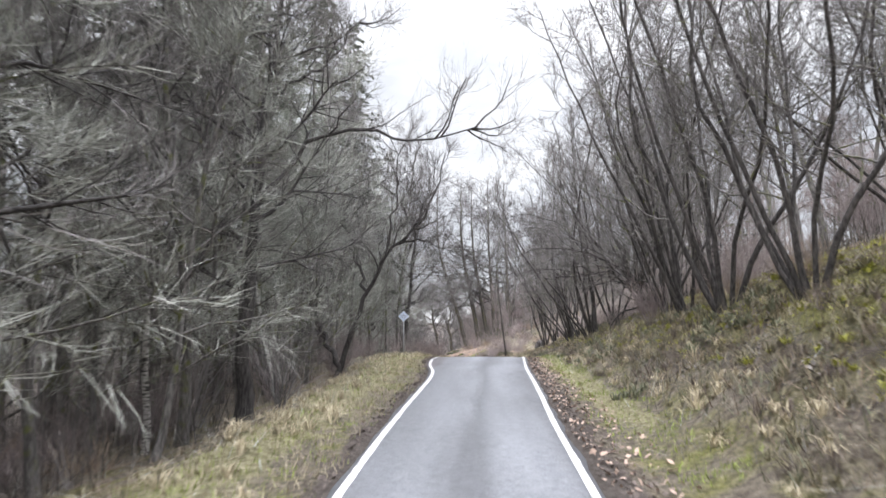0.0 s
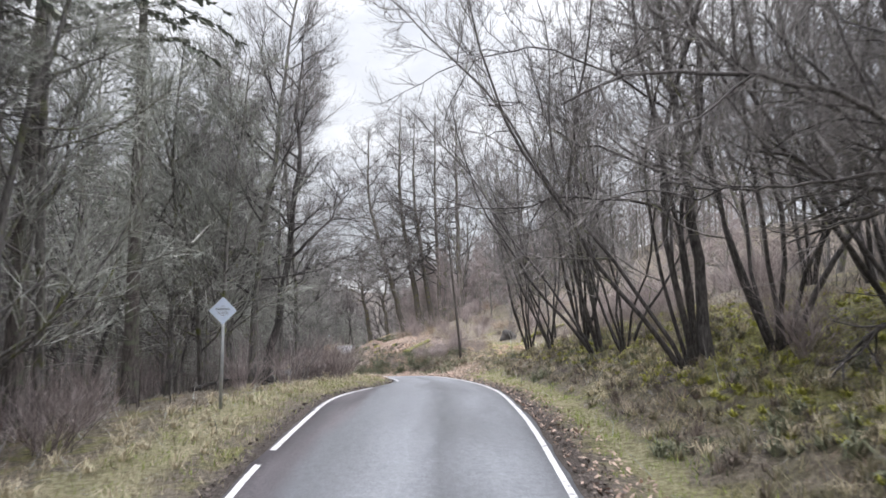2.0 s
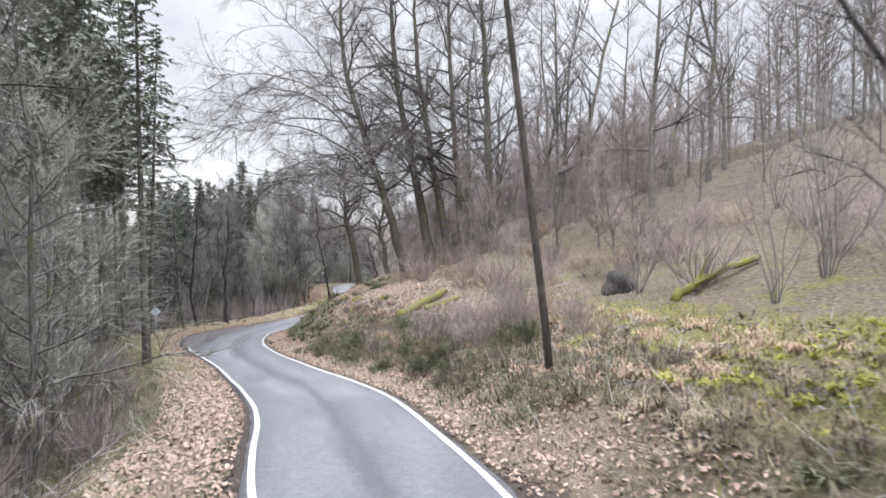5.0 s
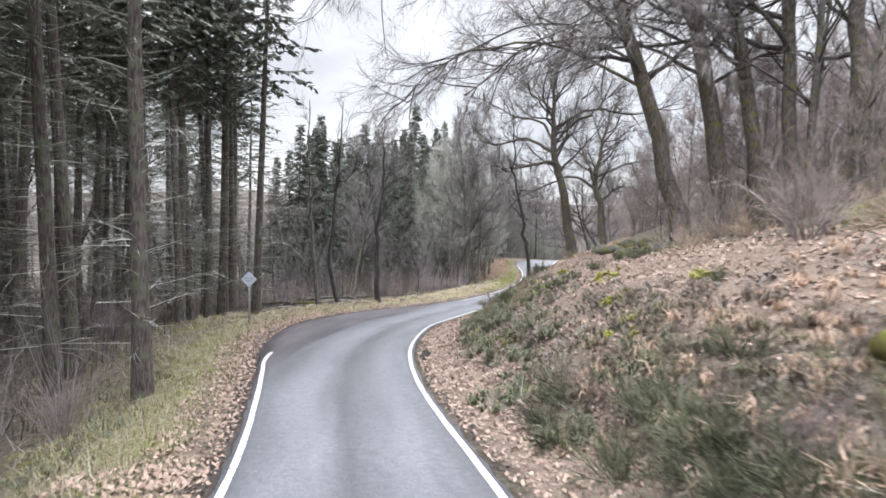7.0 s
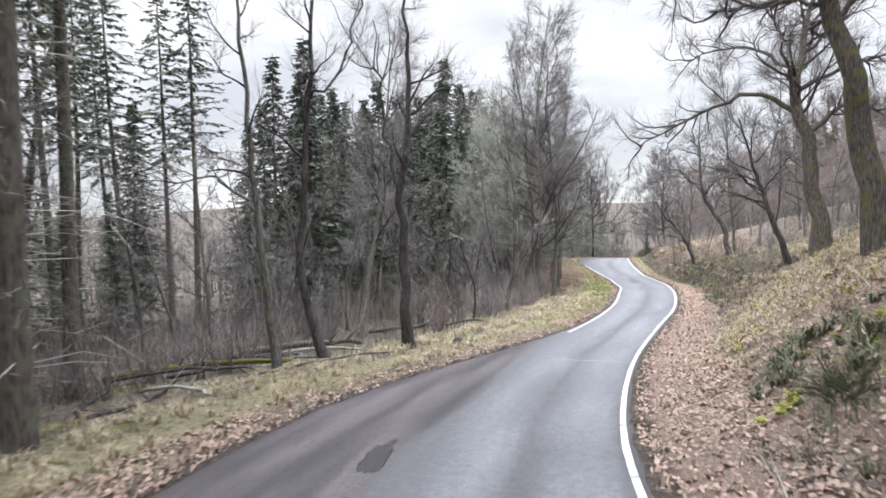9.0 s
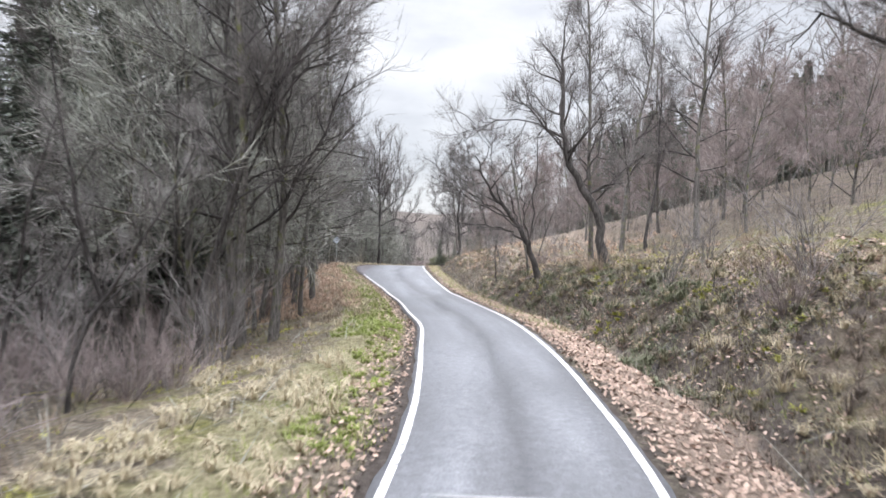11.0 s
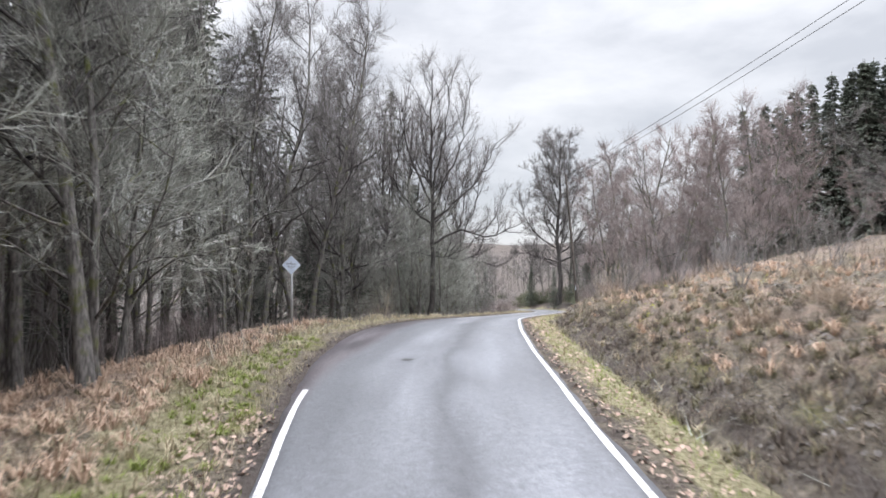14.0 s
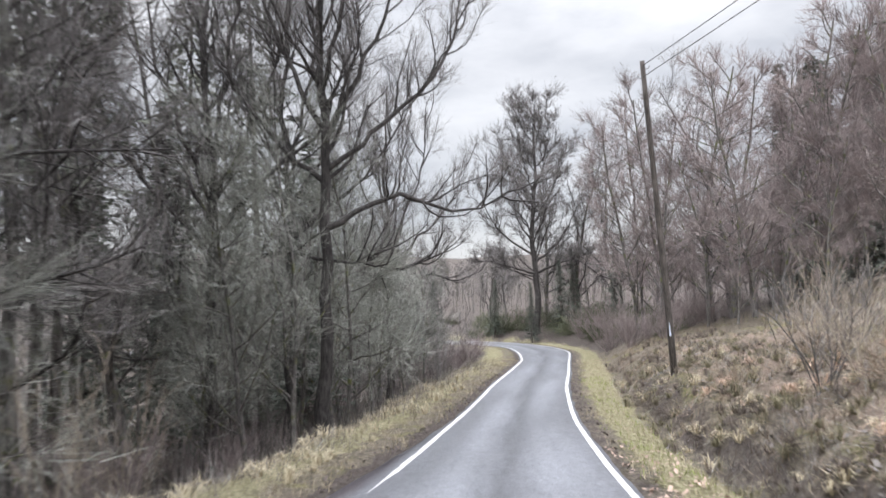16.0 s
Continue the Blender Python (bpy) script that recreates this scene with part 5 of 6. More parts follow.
scatter(BACK, 236, 330, 5, 14, 1, 12, size=(0.3, 0.45), gap=2.0, group="woodland trees")
scatter(BACK, 262, 330, 5, 14, -1, 10, size=(0.3, 0.45), gap=2.0, group="woodland trees")
scatter(BACK, 258, 300, 12, 28, -1, 10, size=(0.3, 0.45), gap=2.0, group="woodland trees")
scatter(BACK, 225, 310, 10, 28, 1, 20, size=(0.35, 0.55), gap=2.0, group="woodland trees")
scatter(["hill0", "hill1", "hill2"], 122, 172, 11, 42, -1, 70, size=(0.7, 1.25), gap=1.6, group="hillside birches")
scatter(["hill0", "hill1", "hill2"], 172, 215, 20, 30, -1, 16, size=(0.45, 0.7), gap=1.6, group="hillside birches")
scatter(["hill0", "hill1", "hill2"], 216, 250, 7, 20, -1, 30, size=(0.7, 1.05), gap=1.6, group="hillside birches")
for k in range(130):
    u, v = rnd.random(), rnd.random()**1.5 * 24
    x, y = 31 + 38 * u + 0.6 * v, 247 - 42 * u + 0.8 * v
    plant("hill_spruce", x, y, rnd.uniform(0, 360), min(max((rnd.uniform(18.5, 23.5) + 4 * u - height(x, y)) / 18, 0.6), 1.35), group="spruce wood on the hill")
scatter(["bush0", "bush1", "bush2", "sapling0"], 10, 58, 8.0, 18, -1, 40, size=(0.9, 1.5), gap=1.1, group="undergrowth")
scatter(["bush0", "bush1", "bush2", "bramble0", "bramble1"], -6, 60, 4.0, 12, -1, 26, gap=1.2, group="undergrowth")
scatter(["bush0", "bush1", "bush2", "bramble0", "bramble1", "bramble2"], 66, 74, 1.8, 6, -1, 26, size=(0.6, 0.95), gap=0.6, group="undergrowth")
scatter(["bush0", "bush1", "bramble0", "bramble1"], 70, 78, 1.2, 2.8, -1, 10, size=(0.4, 0.7), gap=0.7, group="undergrowth")
scatter(["bramble0", "bramble1", "evergreen0"], 84, 118, 2.2, 8, -1, 18, size=(0.5, 0.9), gap=1.2, group="undergrowth")
scatter(["dark_bramble0", "dark_bramble1"], 134, 214, 1.9, 7.0, -1, 120, size=(0.4, 0.75), gap=0.6, group="undergrowth")
scatter(["dark_bramble0", "dark_bramble1"], 60, 104, 1.6, 5.0, -1, 50, size=(0.4, 0.75), gap=0.6, group="undergrowth")
scatter(["dark_bramble0", "dark_bramble1"], -2, 60, 2.0, 6.5, -1, 80, size=(0.35, 0.65), gap=0.7, group="undergrowth")
scatter(["bramble0", "bramble1", "bush2", "sapling1"], 130, 215, 3.2, 12, -1, 50, size=(0.6, 1.0), gap=0.9, group="undergrowth")
scatter(["bush0", "bush1", "bush2", "sapling0", "sapling1", "bramble0"], -4, 62, 3.2, 10, 1, 50, gap=0.9, group="undergrowth")
scatter(["bush0", "bush1", "sapling0", "sapling1"], 62, 100, 3.2, 10, 1, 34, gap=0.9, group="undergrowth")
scatter(["bush0", "bush2", "sapling0", "sapling1", "pale_sapling"], 106, 150, 4.8, 13, 1, 62, gap=0.9, group="undergrowth")
scatter(["bush0", "bush1", "bush2", "sapling0"], 222, 300, 2.6, 12, 1, 40, size=(0.9, 1.4), gap=1.2, group="undergrowth")
scatter(["evergreen0", "evergreen1"], 236, 275, 3.0, 16, -1, 30, size=(1.6, 3.2), gap=1.4, group="evergreen undergrowth")
scatter(["bush0", "bush1", "bush2", "evergreen1"], 222, 300, 2.6, 14, -1, 60, size=(0.9, 1.7), gap=1.2, group="undergrowth")
scatter(["spruce0", "spruce1"], 262, 330, 8, 30, -1, 10, size=(0.6, 0.9), gap=3.0, group="spruces behind the trees")
scatter(["sapling0", "sapling1", "bush1", "bush2"], 152, 235, 4.6, 13, 1, 60, gap=0.9, group="undergrowth")
for x, y in ((4.1, 70.2), (3.6, 72.7), (0.9, 81.2), (1.7, 79.5), (-2.3, 88.2), (-2.8, 91.5), (1.8, 78.2)):
    plant(f"evergreen{int(y) % 2}", x, y, 50 * y, 1.0 if y < 84 else 0.5, group="evergreen undergrowth")
scatter(["bush0", "bush1", "bush2"], 52, 58, 2.2, 4.2, 1, 9, size=(0.9, 1.15), gap=0.7, group="undergrowth")
scatter(["bush0", "bush1", "bush2", "sapling0", "sapling1"], 58, 72, 9, 24, -1, 26, size=(0.9, 1.5), gap=1.2, group="undergrowth")
scatter(["bush0", "bush2", "bramble0", "bramble2", "dark_bramble0"], 72, 96, 7.5, 18, -1, 44, size=(0.8, 1.3), gap=1.1, group="undergrowth")
scatter(["dark_bramble0", "dark_bramble1", "evergreen0", "evergreen1"], 66, 84, 1.3, 3.6, -1, 64, size=(0.6, 1.0), gap=0.55, group="undergrowth")
for x, y, size in ((2.2, 196.0, 0.9), (3.2, 198.4, 1.0), (4.4, 199.7, 1.1), (-11.2, 196.5, 1.1), (-12.6, 199.4, 1.2), (-10.6, 193.0, 0.9), (-1.4, 161.3, 0.8), (7.0, 205.0, 1.0)):
    plant("pale_sapling", x, y, 77 * y, size, group="pale saplings")
for x, y, size in ((9.5, 241.5, 3.0), (11.0, 238.5, 3.2), (12.5, 243.0, 3.6), (10.4, 245.0, 3.4), (2.0, 252.0, 2.2), (13.6, 236.0, 2.6), (4.4, 252.5, 3.0), (7.6, 252.0, 3.4), (-4.5, 257.0, 2.8), (-8.0, 256.5, 2.6)):
    plant("evergreen1", x, y, 41 * y, size, label="dark evergreen bush under the oaks past the bend", group="evergreen undergrowth")
for x, y, size in ((3.2, 162.6, 0.55), (-0.3, 158.5, 0.4), (1.2, 166.0, 0.4), (4.6, 172.0, 0.5)):
    plant("thin1", x, y, 31 * y, size)


def far_wood(name, count, place, seed, mat, label, tall=(11, 19)):
    """Woods too far off to tell their trees apart."""
    r2 = random.Random(seed)
    stem, twig = Geo(), Geo()
    spots = np.array([place(r2) for _ in range(count)])
    for (x, y), z in zip(spots, land(spots[:, 0], spots[:, 1])):
        h = r2.uniform(*tall)
        foot, top = Vector((x, y, z - 0.3)), Vector((x + r2.gauss(0, 0.6), y + r2.gauss(0, 0.6), z + h))
        stem.tube([foot, foot.lerp(top, 0.45), foot.lerp(top, 0.8)], [0.009 * h, 0.0055 * h, 0.02], 4)
        for _ in range(6):
            p, a, ln = foot.lerp(top, r2.uniform(0.25, 0.7)), r2.uniform(0, 6.283), h * r2.uniform(0.16, 0.3)
            q = p + Vector((math.cos(a), math.sin(a), 0.7)) * (ln * 0.5)
            stem.tube([p, q, q + Vector((math.cos(a) * 0.5, math.sin(a) * 0.5, 1.1)) * (ln * 0.6)], [0.0035 * h, 0.0025 * h, 0.012], 3)
        for _ in range(34):
            f = r2.uniform(0.2, 1.0)**0.8
            a = r2.uniform(0, 6.283)
            twig.sprig(r2, foot.lerp(top, f), Vector((math.cos(a), math.sin(a), r2.uniform(0.2, 1.1))).normalized(), h * r2.uniform(0.1, 0.25) * (1.25 - 0.6 * f), 0.027, 6, 0.3)
    return tagged(new(name, crown_mesh(stem, twig, BARK_GREY, mat)), label, "wood", kind="stuff")


def belt(side, near, far, s0, s1):
    def place(r2):
        s = r2.uniform(s0, s1)
        return beside(s, side * r2.uniform(near, far))
    return place


far_wood("far_wood", 420, belt(1, 26, 85, -40, 95), 3, TWIG, "dense grey leafless woodland behind the roadside trees")
far_wood("far_wood", 650, belt(1, 36, 100, 95, 235), 5, TWIG, "low leafless woodland behind the spruces", (7, 12))
far_wood("far_wood", 480, belt(-1, 34, 100, -40, 232), 4, TWIG_RED, "dense grey-brown leafless woodland up the hill")
far_wood("far_wood", 800, lambda r2: (r2.uniform(-170, 130), r2.uniform(285, 400)), 6, TWIG, "far leafless woodland across the valley", (7, 11))
far_wood("far_wood", 120, lambda r2: (r2.uniform(-70, 70), r2.uniform(-120, -70)), 7, TWIG, "woodland behind the start of the lane")

# ---- ground cover ----
cover_rnd = np.random.RandomState(8)


def spots_beside(n, s0, s1, e0, e1, side, clump=0.0, per=12, bias=1.0):
    """Places beside the road, singly or in clumps."""
    m = n if not clump else max(1, n // per)
    s = cover_rnd.uniform(s0, s1, m)
    e = e0 + (e1 - e0) * cover_rnd.uniform(0, 1, m)**bias
    i = np.clip(np.round((s - axis_s[0]) / 0.5).astype(int), 0, len(axis) - 1)
    off = np.where(side > 0, left_tar[i] + e, right_tar[i] - e)
    p = axis[i, :2] + heading[i] * (s - axis_s[i])[:, None] + leftward[i] * off[:, None]
    if clump:
        p = np.repeat(p, per, 0) + cover_rnd.normal(0, clump, (m * per, 2))
    _, d, near = along(p[:, 0], p[:, 1])
    keep = (d - left_tar[near] > 0.08) | (right_tar[near] - d > 0.08)
    return p[keep]


def cover_mesh(name, verts, tris_per, mat, label, category):
    n = len(verts)
    me = bpy.data.meshes.new(name)
    me.vertices.add(n)
    me.vertices.foreach_set("co", verts.ravel())
    me.loops.add(n)
    me.loops.foreach_set("vertex_index", np.arange(n))
    me.polygons.add(n // tris_per)
    me.polygons.foreach_set("loop_start", np.arange(0, n, tris_per))
    me.update(calc_edges=True)
    me.materials.append(mat)
    return tagged(new(name, me), label, category, kind="stuff")


def blades(name, places, length, width, lean, mat, label, category="grass"):
    """Upright or drooping blades, one for each place."""
    n = len(places)
    z = land(places[:, 0], places[:, 1])
    a, ln = cover_rnd.uniform(0, 6.283, n), cover_rnd.uniform(*length, n)
    tip = np.abs(cover_rnd.normal(lean, 0.35, n))
    base = np.stack([places[:, 0], places[:, 1], z - 0.01], 1)
    side = np.stack([-np.sin(a), np.cos(a), 0 * a], 1) * (width * cover_rnd.uniform(0.6, 1.3, n))[:, None]
    out = np.stack([np.cos(a) * np.sin(tip), np.sin(a) * np.sin(tip), np.cos(tip)], 1) * ln[:, None]
    return cover_mesh(name, np.stack([base - side, base + side, base + out], 1).reshape(-1, 3), 3, mat, label, category)


def tufts(name, places, per, length, width, droop, mat, label, category="grass"):
    """Tussocks: blades that rise from one root and bow outwards all round."""
    n = len(places)
    root = np.repeat(np.stack([places[:, 0], places[:, 1], land(places[:, 0], places[:, 1]) - 0.02], 1), per, 0)
    big = np.repeat(cover_rnd.uniform(0.6, 1.3, n), per)
    m = n * per
    a, ln = cover_rnd.uniform(0, 6.283, m), cover_rnd.uniform(*length, m) * big
    tilt = np.abs(cover_rnd.normal(0.45, 0.25, m))
    out, side = np.stack([np.cos(a), np.sin(a), 0 * a], 1), np.stack([-np.sin(a), np.cos(a), 0 * a], 1)
    w = side * (width * cover_rnd.uniform(0.6, 1.3, m))[:, None]
    foot = root + out * (cover_rnd.uniform(0, 0.07, m) * big)[:, None]
    bend = foot + out * (ln * 0.5 * np.sin(tilt))[:, None] + np.array([0, 0, 1]) * (ln * 0.5 * np.cos(tilt))[:, None]
    far = np.clip(tilt + droop * cover_rnd.uniform(0.6, 1.3, m), 0, 2.4)
    tip = bend + out * (ln * 0.5 * np.sin(far))[:, None] + np.array([0, 0, 1]) * (ln * 0.5 * np.cos(far))[:, None]
    return cover_mesh(name, np.stack([foot - w, foot + w, bend + w * 0.8, foot - w, bend + w * 0.8, bend - w * 0.8, bend - w * 0.8, bend + w * 0.8, tip], 1).reshape(-1, 3), 3, mat, label, category)


def leaf_litter(name, places, size, mat, label):
    n = len(places)
    z = land(places[:, 0], places[:, 1])
    a, s = cover_rnd.uniform(0, 6.283, n), cover_rnd.uniform(*size, n)
    u = np.stack([np.cos(a), np.sin(a), cover_rnd.normal(0, 0.45, n)], 1) * s[:, None]
    v = np.stack([-np.sin(a), np.cos(a), cover_rnd.normal(0, 0.45, n)], 1) * (s * 0.6)[:, None]
    c = np.stack([places[:, 0], places[:, 1], z + cover_rnd.uniform(0.005, 0.05, n)], 1)
    return cover_mesh(name, np.stack([c - u, c - v, c + u, c + v], 1).reshape(-1, 3), 4, mat, label, "leaves")


def joined(*sets):
    return np.vstack(sets)


blades("dry_grass", joined(spots_beside(17000, -8, 60, 0.3, 3.0, 1, 0.16), spots_beside(15000, 98, 176, 0.3, 3.4, 1, 0.16), spots_beside(18000, 165, 225, 0.2, 3.4, 1, 0.16),
                           spots_beside(9000, 140, 225, 0.4, 2.0, -1, 0.15), spots_beside(10000, 108, 142, 1.8, 7.0, -1, 0.2), spots_beside(9000, 78, 100, 0.4, 4.0, 1, 0.2), spots_beside(5000, 56, 100, 0.8, 3.0, 1, 0.2)),
       (0.07, 0.26), 0.008, 0.75, GRASS_DRY, "dry straw-coloured winter grass on the verges")
blades("green_grass", joined(spots_beside(9000, -8, 60, 0.4, 2.6, 1, 0.18), spots_beside(6000, 120, 176, 0.5, 2.0, 1, 0.25, 80), spots_beside(7000, 8, 58, 0.8, 2.1, -1, 0.15),
                             spots_beside(5000, 140, 215, 0.5, 1.8, -1, 0.15), spots_beside(4000, 78, 98, 0.8, 4.0, 1, 0.25, 40), spots_beside(6000, 110, 140, 2.2, 7.0, -1, 0.2)),
       (0.05, 0.17), 0.009, 0.6, GRASS_GREEN, "short mossy green grass on the verges")
blades("bank_tussocks", joined(spots_beside(32000, -8, 60, 2.0, 8.0, -1, 0.17, 22), spots_beside(7000, 56, 74, 1.0, 8.0, -1, 0.2, 16), spots_beside(12000, 108, 145, 2.2, 9.0, -1, 0.2, 16),
                               spots_beside(14000, 145, 215, 2.8, 10.0, -1, 0.2, 16)), (0.12, 0.42), 0.008, 1.0, GRASS_DULL, "drooping tussocks of dead grass on the bank")
blades("moss_cushions", joined(spots_beside(22000, -8, 70, 3.4, 9.0, -1, 0.3, 120), spots_beside(5000, 104, 150, 3.0, 9.0, -1, 0.2, 40), spots_beside(4000, 100, 150, 3.0, 8.0, 1, 0.2, 40),
                               spots_beside(1200, 150, 200, 3.0, 9.0, -1, 0.2, 40)), (0.03, 0.13), 0.016, 0.7, MOSS, "yellow-green moss cushions on the bank", "moss")
blades("dead_bracken", joined(spots_beside(24000, -8, 60, 2.2, 9.0, -1, 0.25, 24), spots_beside(9000, 56, 84, 1.4, 9.0, -1, 0.25, 18), spots_beside(34000, 136, 225, 2.4, 22.0, -1, 0.3, 26, 1.8),
                              spots_beside(26000, 142, 186, 1.7, 9.0, 1, 0.3, 26), spots_beside(6000, 100, 140, 3.0, 12.0, 1, 0.3, 18), spots_beside(5000, -8, 60, 3.0, 9.0, 1, 0.3, 18)),
       (0.15, 0.5), 0.009, 1.05, BRACKEN, "collapsed rust-brown bracken", "bracken")
blades("brushwood", joined(spots_beside(9000, -10, 62, 8.0, 26.0, -1, 0.5, 14), spots_beside(3500, 80, 120, 10.0, 26.0, -1, 0.5, 14), spots_beside(7000, 120, 260, 7.0, 34.0, -1, 0.5, 14),
                           spots_beside(15000, -10, 62, 4.5, 22.0, 1, 0.5, 14), spots_beside(10000, 60, 106, 4.5, 24.0, 1, 0.5, 14), spots_beside(16000, 106, 175, 5.5, 26.0, 1, 0.5, 14),
                           spots_beside(17000, 175, 270, 4.0, 24.0, 1, 0.5, 14)), (0.5, 2.1), 0.011, 0.5, SCRUB, "grey-brown scrub of thin leafless stems", "scrub")
blades("dead_stalks", joined(spots_beside(12000, 124, 200, 1.7, 4.2, -1, 0.3, 20), spots_beside(7000, 176, 222, 1.0, 4.0, 1, 0.3, 20), spots_beside(9000, 4, 60, 1.9, 6.0, -1, 0.3, 20)),
       (0.15, 0.6), 0.006, 0.7, SCRUB, "short dark dead stalks along the ditch", "scrub")
tufts("straw_tussocks", joined(spots_beside(240, 130, 160, 2.6, 7.5, -1), spots_beside(120, 160, 215, 1.8, 5.0, -1), spots_beside(300, -6, 60, 1.8, 5.5, -1), spots_beside(420, 98, 135, 1.0, 4.5, 1), spots_beside(300, 140, 215, 0.8, 3.5, 1),
                                spots_beside(160, 108, 134, 2.0, 6.0, -1), spots_beside(220, -6, 56, 0.9, 3.2, 1)), 34, (0.18, 0.48), 0.009, 1.25, GRASS_DRY, "pale straw tussocks of dead grass")
tufts("dull_tussocks", joined(spots_beside(900, 130, 215, 1.6, 6.5, -1), spots_beside(700, -6, 62, 1.8, 6.0, -1), spots_beside(260, 60, 86, 1.2, 4.5, -1)), 34, (0.18, 0.5), 0.009, 1.35, GRASS_DULL, "dull brown tussocks of dead grass on the bank")
tufts("dark_tussocks", joined(spots_beside(900, 158, 222, 1.7, 7.0, -1), spots_beside(500, 128, 160, 1.7, 6.0, -1), spots_beside(400, 62, 86, 1.2, 5.0, -1), spots_beside(300, 4, 60, 2.0, 6.0, -1)), 26, (0.2, 0.55), 0.008, 1.5, SCRUB_DARK, "dark brown rotting stalks and fronds on the bank", "bracken")
tufts("fern_clumps", joined(spots_beside(360, 132, 162, 1.8, 4.6, -1, 0.35, 6), spots_beside(230, 88, 108, 1.8, 5.0, -1, 0.3, 6), spots_beside(160, 66, 88, 1.2, 3.4, -1, 0.3, 6), spots_beside(200, 4, 58, 2.0, 5.0, -1, 0.3, 6)), 24, (0.2, 0.5), 0.02, 1.3, EVERGREEN, "dark green fern clumps on the bank", "ferns")
tufts("moss_tussocks", joined(spots_beside(260, 136, 156, 2.4, 5.0, -1, 0.34, 20), spots_beside(160, 84, 106, 1.6, 6.0, -1, 0.2, 8), spots_beside(1700, 22, 62, 3.0, 8.5, -1), spots_beside(450, -6, 24, 3.0, 7.0, -1), spots_beside(150, 104, 134, 2.4, 7.0, -1)), 40, (0.06, 0.2), 0.018, 1.0, MOSS, "yellow-green mossy tussocks on the bank", "moss")
tufts("rust_bracken", joined(spots_beside(1000, 146, 186, 1.7, 7.5, 1), spots_beside(500, 150, 205, 3.0, 12.0, -1), spots_beside(260, 60, 84, 2.0, 7.0, -1)), 26, (0.2, 0.55), 0.013, 1.5, RUST, "collapsed rust-brown bracken fronds on the verge", "bracken")
tufts("green_tussocks", joined(spots_beside(1200, 138, 162, 0.6, 2.4, 1), spots_beside(200, 165, 180, 0.6, 1.8, 1), spots_beside(250, 128, 142, 0.4, 1.4, 1)), 40, (0.06, 0.18), 0.008, 0.9, GRASS_GREEN, "fresh green grass tufts on the verge")
leaf_litter("mud_clods", joined(spots_beside(5200, -8, 64, -0.02, 0.7, -1), spots_beside(3600, -8, 64, -0.02, 0.4, 1), spots_beside(3500, 64, 215, 0.0, 0.4, -1), spots_beside(4500, 64, 215, 0.0, 0.4, 1)),
            (0.015, 0.05), MUD, "dark clods of mud and dead leaves at the tarmac's edge")
blades("fallen_twigs", joined(spots_beside(2600, -8, 70, 1.2, 9.0, -1), spots_beside(2200, 60, 120, 0.8, 9.0, -1), spots_beside(3200, 128, 215, 1.5, 12.0, -1), spots_beside(2600, -8, 100, 1.2, 8.0, 1),
                               spots_beside(2600, 100, 200, 1.5, 9.0, 1)), (0.25, 1.1), 0.009, 1.35, TWIG_LICHEN, "grey fallen twigs lying about on the ground", "twigs")
blades("fern_patches", joined(spots_beside(14000, 62, 80, 1.0, 4.0, -1, 0.3, 60), spots_beside(7000, 84, 104, 1.6, 4.4, -1, 0.3, 60), spots_beside(5000, 134, 153, 2.2, 7.0, -1, 0.28, 60),
                               spots_beside(4000, -4, 50, 2.2, 7.0, -1, 0.3, 60), spots_beside(3000, 66, 90, 2.2, 5.0, 1, 0.3, 60)), (0.12, 0.38), 0.013, 0.95, EVERGREEN, "dark green fern and bramble leaves on the bank", "ferns")
leaf_litter("dead_leaf_clumps", joined(spots_beside(9000, 132, 160, 1.8, 8.0, -1, 0.22, 30), spots_beside(8000, -8, 60, 2.2, 8.0, -1, 0.25, 30), spots_beside(7000, 160, 215, 2.0, 8.0, -1, 0.25, 30), spots_beside(6000, 58, 84, 1.2, 8.0, -1, 0.25, 30), spots_beside(5000, 84, 104, 1.4, 5.0, -1, 0.25, 30)),
            (0.03, 0.075), SCRUB, "dark sodden leaf clumps on the bank")
leaf_litter("fallen_leaves", joined(spots_beside(22000, 56, 142, 0.12, 2.2, -1), spots_beside(26000, 72, 120, 1.2, 9.0, -1), spots_beside(8000, 56, 82, 0.15, 2.2, 1), spots_beside(4000, 80, 106, 0.05, 1.3, 1), spots_beside(16000, 132, 162, 0.2, 8.0, -1), spots_beside(9000, 108, 142, 2.0, 8.0, -1), spots_beside(6500, 100, 170, 0.1, 1.2, 1),
                                    spots_beside(2500, -6, 56, 0.1, 1.2, -1), spots_beside(2500, 142, 200, 0.1, 1.3, -1)), (0.026, 0.062), LEAVES, "curled brown beech leaves strewn on the verge")


# ---- passing place signs ----
def lettering(text, size):
    curve = bpy.data.curves.new("lettering", "FONT")
    curve.body, curve.size, curve.align_x, curve.align_y, curve.extrude = text, size, "CENTER", "CENTER", 0.0015
    ob = bpy.data.objects.new("lettering", curve)
    scene.collection.objects.link(ob)
    bpy.context.view_layer.update()
    me = bpy.data.meshes.new_from_object(ob.evaluated_get(bpy.context.evaluated_depsgraph_get()))
    bpy.data.objects.remove(ob)
    bpy.data.curves.remove(curve)
    me.materials.clear()
    me.materials.append(SIGN_INK)
    return me


WORDS = [(lettering("PASSING", 0.088), 0.035), (lettering("PLACE", 0.088), -0.055)]


